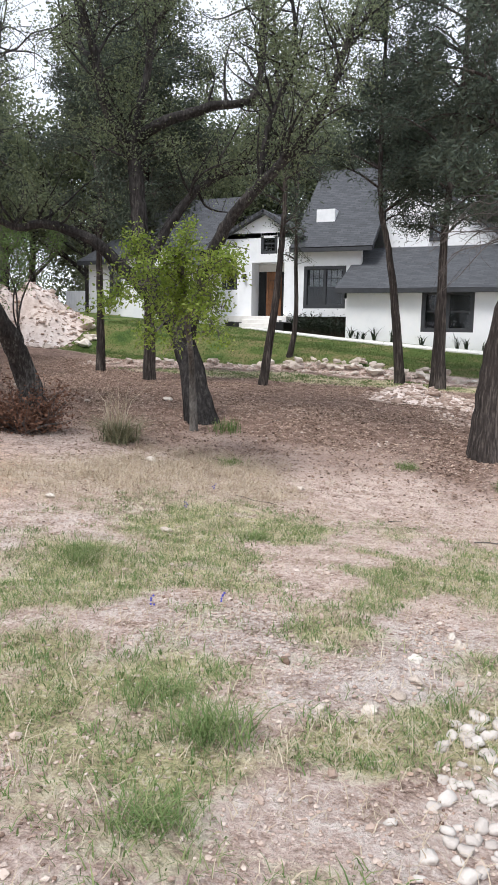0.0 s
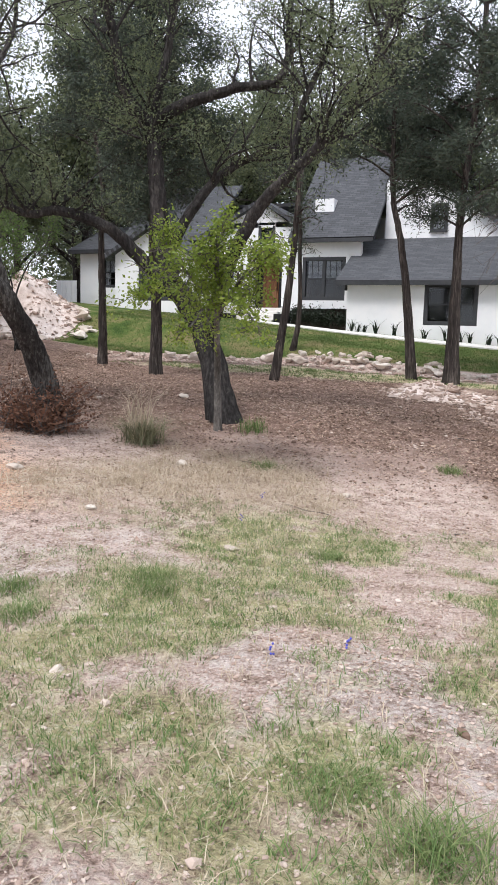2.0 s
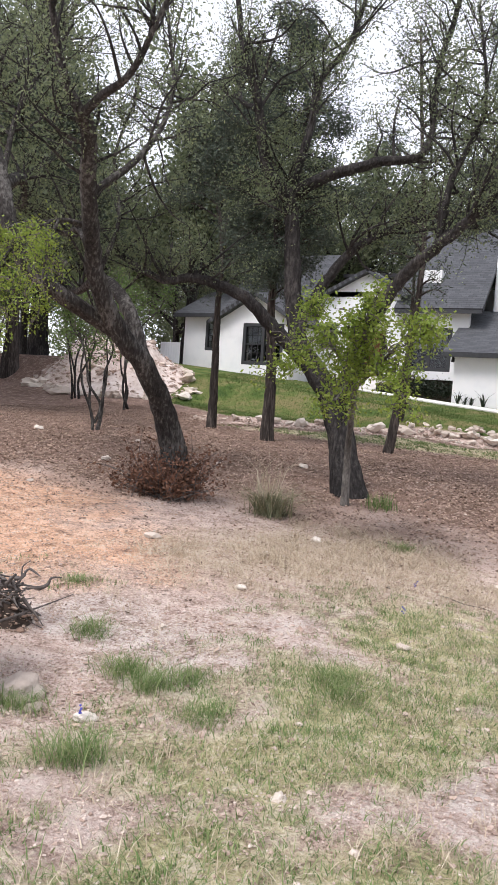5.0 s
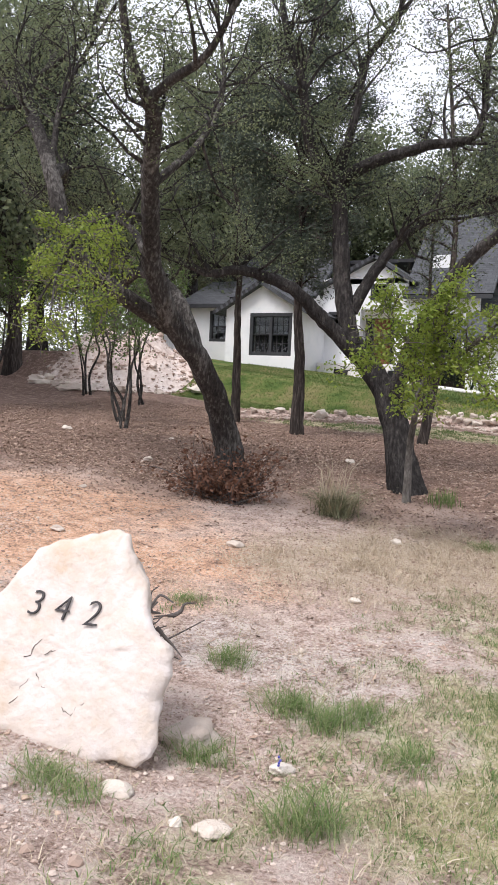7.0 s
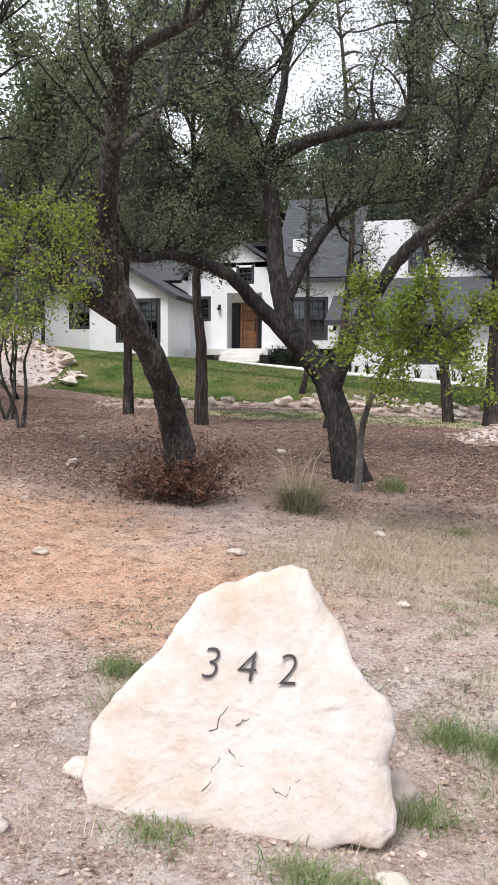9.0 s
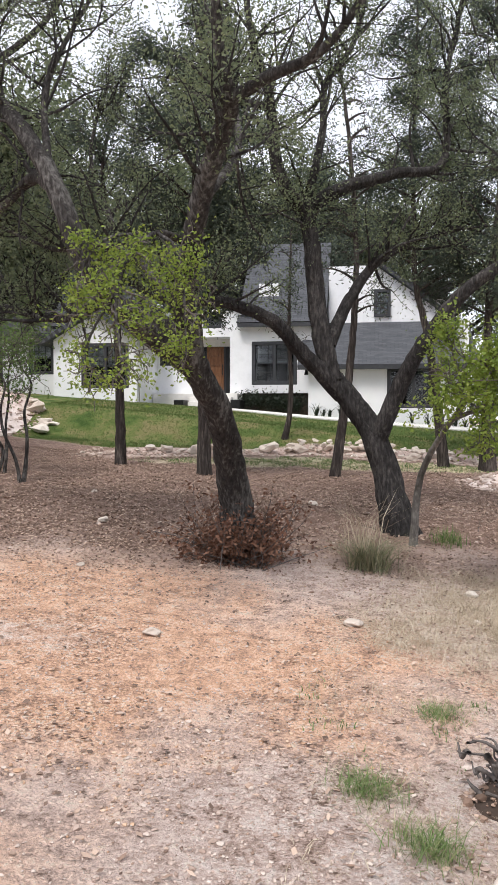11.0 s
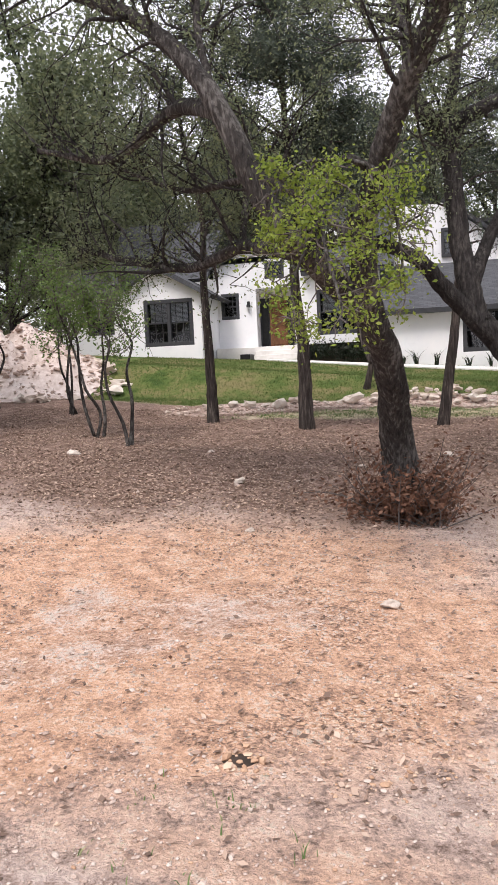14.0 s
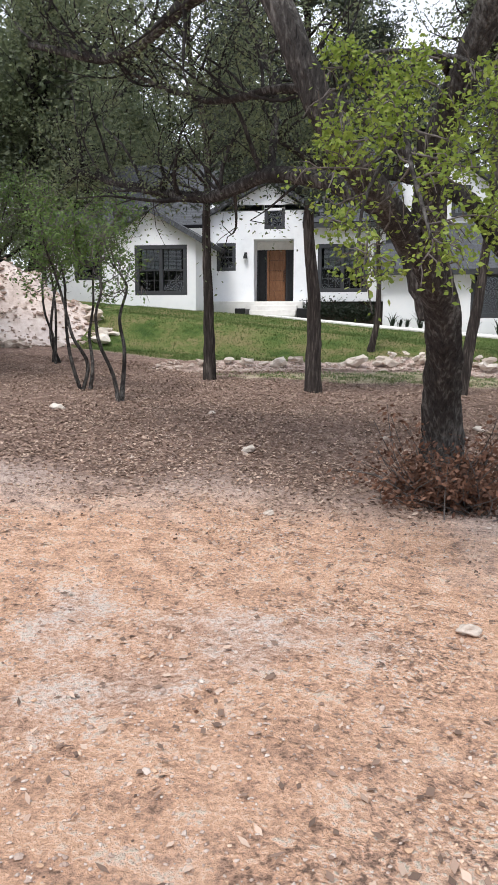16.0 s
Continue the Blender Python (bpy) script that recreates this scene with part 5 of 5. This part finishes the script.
# twigs and sticks
for i in range(11):
    x, y = rng.uniform(-9, -0.5), rng.uniform(7.5, 14)
    w = Wood()
    L, a = rng.uniform(0.15, 0.6), rng.uniform(0, 3.14)
    q = []
    for k in range(5):
        xx, yy = x + math.cos(a) * L * k / 4 + rng.normal(0, 0.02), y + math.sin(a) * L * k / 4 + rng.normal(0, 0.02)
        q.append((xx, yy, g1(xx, yy) + 0.012))
    w.tube(spline(q, 2), rng.uniform(0.004, 0.009), 0.003, 5)
    tagged(w.build("fallen_stick", TWIG, None), "thin fallen stick lying on the soil", "stick", "fallen sticks")
stump = thing("tree_stump", "torn brown stump with ragged roots lying behind the boulder", "stump", at=(-6.31, 4.72, g1(-6.31, 4.72)))
w = Wood()
for k in range(70):
    c = np.array((-6.31 + rng.normal(0, 0.1), 4.72 + rng.normal(0, 0.08), g1(-6.4, 4.72) + rng.uniform(0.05, 0.32)))
    d = np.array((rng.uniform(0.1, 1.0) * (1 if k % 3 else -0.7), rng.normal(0, 0.5), rng.normal(0, 0.3)))
    L = rng.uniform(0.08, 0.3)
    e = c + d * L
    e[2] = max(e[2], g1(e[0], e[1]) + 0.01)
    w.tube(spline([c - d * 0.08, c, (c + e) / 2 + rng.normal(0, 0.03, 3), e], 4), rng.uniform(0.006, 0.02), 0.004, 6, 0, 0.14, rng)
o = w.build("trunk", TWIG, stump)
o.matrix_parent_inverse = Matrix.Translation(-stump.location)
pile("root_clod", "dark clod of roots and soil under a torn stump", -6.32, 4.72, 0.26, 0.22, 0.4, SOIL, 260, 0.018, rng, LITTER, 13)
pile("mole_hill", "small dark patch of dug soil", -9.67, 4.36, 0.18, 0.13, 0.12, SOIL, 40, 0.02, rng, PEBBLE_ORANGE, 17)


def tuft(name, label, x, y, n, h, w, lean, mat, spread, category="plant", group=""):
    xy = np.array([[x, y]]) + rng.normal(0, spread, (n, 2))
    o = blades(name, label, xy, rng.uniform(0.5, 1.0, n) * h, w, lean, mat, rng, category)
    if category != "weed":
        del o["kind"]
    if group:
        o["group"] = group
    return o


OLIVE = material("olive_blade", [(0.12, 0.13, 0.07), (0.2, 0.2, 0.11), (0.36, 0.33, 0.22)], 3, 0.7, 0, island=0.7)
tuft("bunch_grass", "clump of grey-green bunch grass with dry stalks", -7.1, 10.9, 520, 0.55, 0.01, 1.7, OLIVE, 0.13)
tuft("dry_stalk_clump", "tall dry straw stalks rising from bunch grass", -7.2, 10.9, 70, 1.25, 0.01, 0.6, STRAW, 0.09)
tuft("bunch_grass", "small clump of green bunch grass under an oak", -5.9, 12.6, 160, 0.28, 0.01, 0.8, GRASS, 0.12)
for x, y, h in ((-1.28, 2.62, 0.2), (-4.39, 3.29, 0.24), (-5.2, 3.72, 0.17), (-5.04, 4.56, 0.17), (-4.75, 4.45, 0.18), (-4.6, 4.7, 0.13), (-5.6, 2.95, 0.1), (-5.4, 2.9, 0.09), (-6.25, 3.05, 0.08), (-4.2, 4.2, 0.13), (-5.7, 5.0, 0.14), (-3.75, 5.2, 0.16), (-3.6, 5.0, 0.14), (-6.8, 4.1, 0.16), (-1.2, 2.0, 0.12), (-1.7, 2.9, 0.1), (-0.95, 11.6, 0.16), (-2.45, 11.8, 0.15), (-2.8, 6.6, 0.13), (-7.1, 4.6, 0.15), (-6.6, 5.9, 0.1), (-4.9, 10.6, 0.2)):
    tuft("weed_clump", "feathery green weed clump in dry soil", x, y, 380, h * 0.85, 0.004, 1.6, GRASS, 0.09, "weed", "weed clumps")
for x, y in ((-2.35, 3.95), (-2.0, 4.25), (-4.75, 3.75), (-4.1, 8.4), (-3.9, 7.3)):
    bm = bmesh.new()
    for k in range(5):
        bmesh.ops.create_icosphere(bm, subdivisions=1, radius=0.008, matrix=Matrix.Translation((x + rng.normal(0, 0.012), y + rng.normal(0, 0.012), g1(x, y) + 0.05 + 0.014 * k)))
    tagged(part("wildflower", bm, FLOWER, None), "small blue wildflower in the grass", "flower", "blue wildflowers")
# dead brush at the foot of the leaning oak
w = Wood()
pts = []
for i in range(170):
    x, y = -8.85 + rng.normal(0, 0.24), 10.6 + rng.normal(0, 0.2)
    z = g1(x, y)
    d = np.array([rng.normal(0, 0.6), rng.normal(0, 0.5), rng.uniform(0.3, 1.0)])
    L = rng.uniform(0.4, 1.0)
    q = np.array([(x, y, z), np.array((x, y, z)) + d * L * 0.5 + rng.normal(0, 0.06, 3), np.array((x, y, z)) + d * L + rng.normal(0, 0.06, 3)])
    w.tube(spline(q, 2), 0.009, 0.003, 4)
    m = rng.poisson(30)
    pts.append(q[0] + (q[2] - q[0]) * rng.uniform(0.2, 1.05, m)[:, None] + rng.normal(0, 0.05, (m, 3)))
brush = thing("dead_brush", "heap of reddish-brown dead brush against an oak trunk", "brush", at=(-8.85, 10.7, g1(-8.85, 10.7)))
for o in (tagged(w.build("twig_tangle", TWIG, brush), kind="stuff"), leaf_mesh("withered_leaves", np.vstack(pts), 0.07, 0.035, DEADLEAF, brush, rng)):
    o.matrix_parent_inverse = Matrix.Translation(-brush.location)
# planting by the house
for x in (-9.26, -8.97, -8.72, -8.25, -7.48, -6.24, -5.44, -4.81, -4.46, -3.76, -3.36):
    tuft("spiky_plant", "small dark spiky plant by the white wall", x, 31.95, 16, rng.uniform(0.4, 0.75), 0.05, 0.7, LEAF_DARK, 0.03, "plant", "spiky plants")
for x in (-12.4, -11.9, -11.3, -10.8, -10.2):
    b = np.array([x, 33.75, 0.0])
    b[2] = g1(x, 33.75)
    pp = b + np.array([0, 0, 0.42]) + rng.normal(0, 1, (900, 3)) * np.array([0.24, 0.2, 0.2])
    o = leaf_mesh("hedge_bush", pp, 0.09, 0.05, LEAF_DARK, None, rng)
    tagged(o, "dark rounded bush under the house window", "bush", "hedge bushes", "thing")
    del o["kind"]
fp = thing("fence", "pale board fence panel beside the house", "fence", at=(-24.3, 33.3, 3.2))
for k in range(8):
    o = box_part("board", (-24.9 + k * 0.15, -24.76 + k * 0.15, 33.25, 33.28, 3.0, 4.25), WHITE, fp)
    o.matrix_parent_inverse = Matrix.Translation(-fp.location)
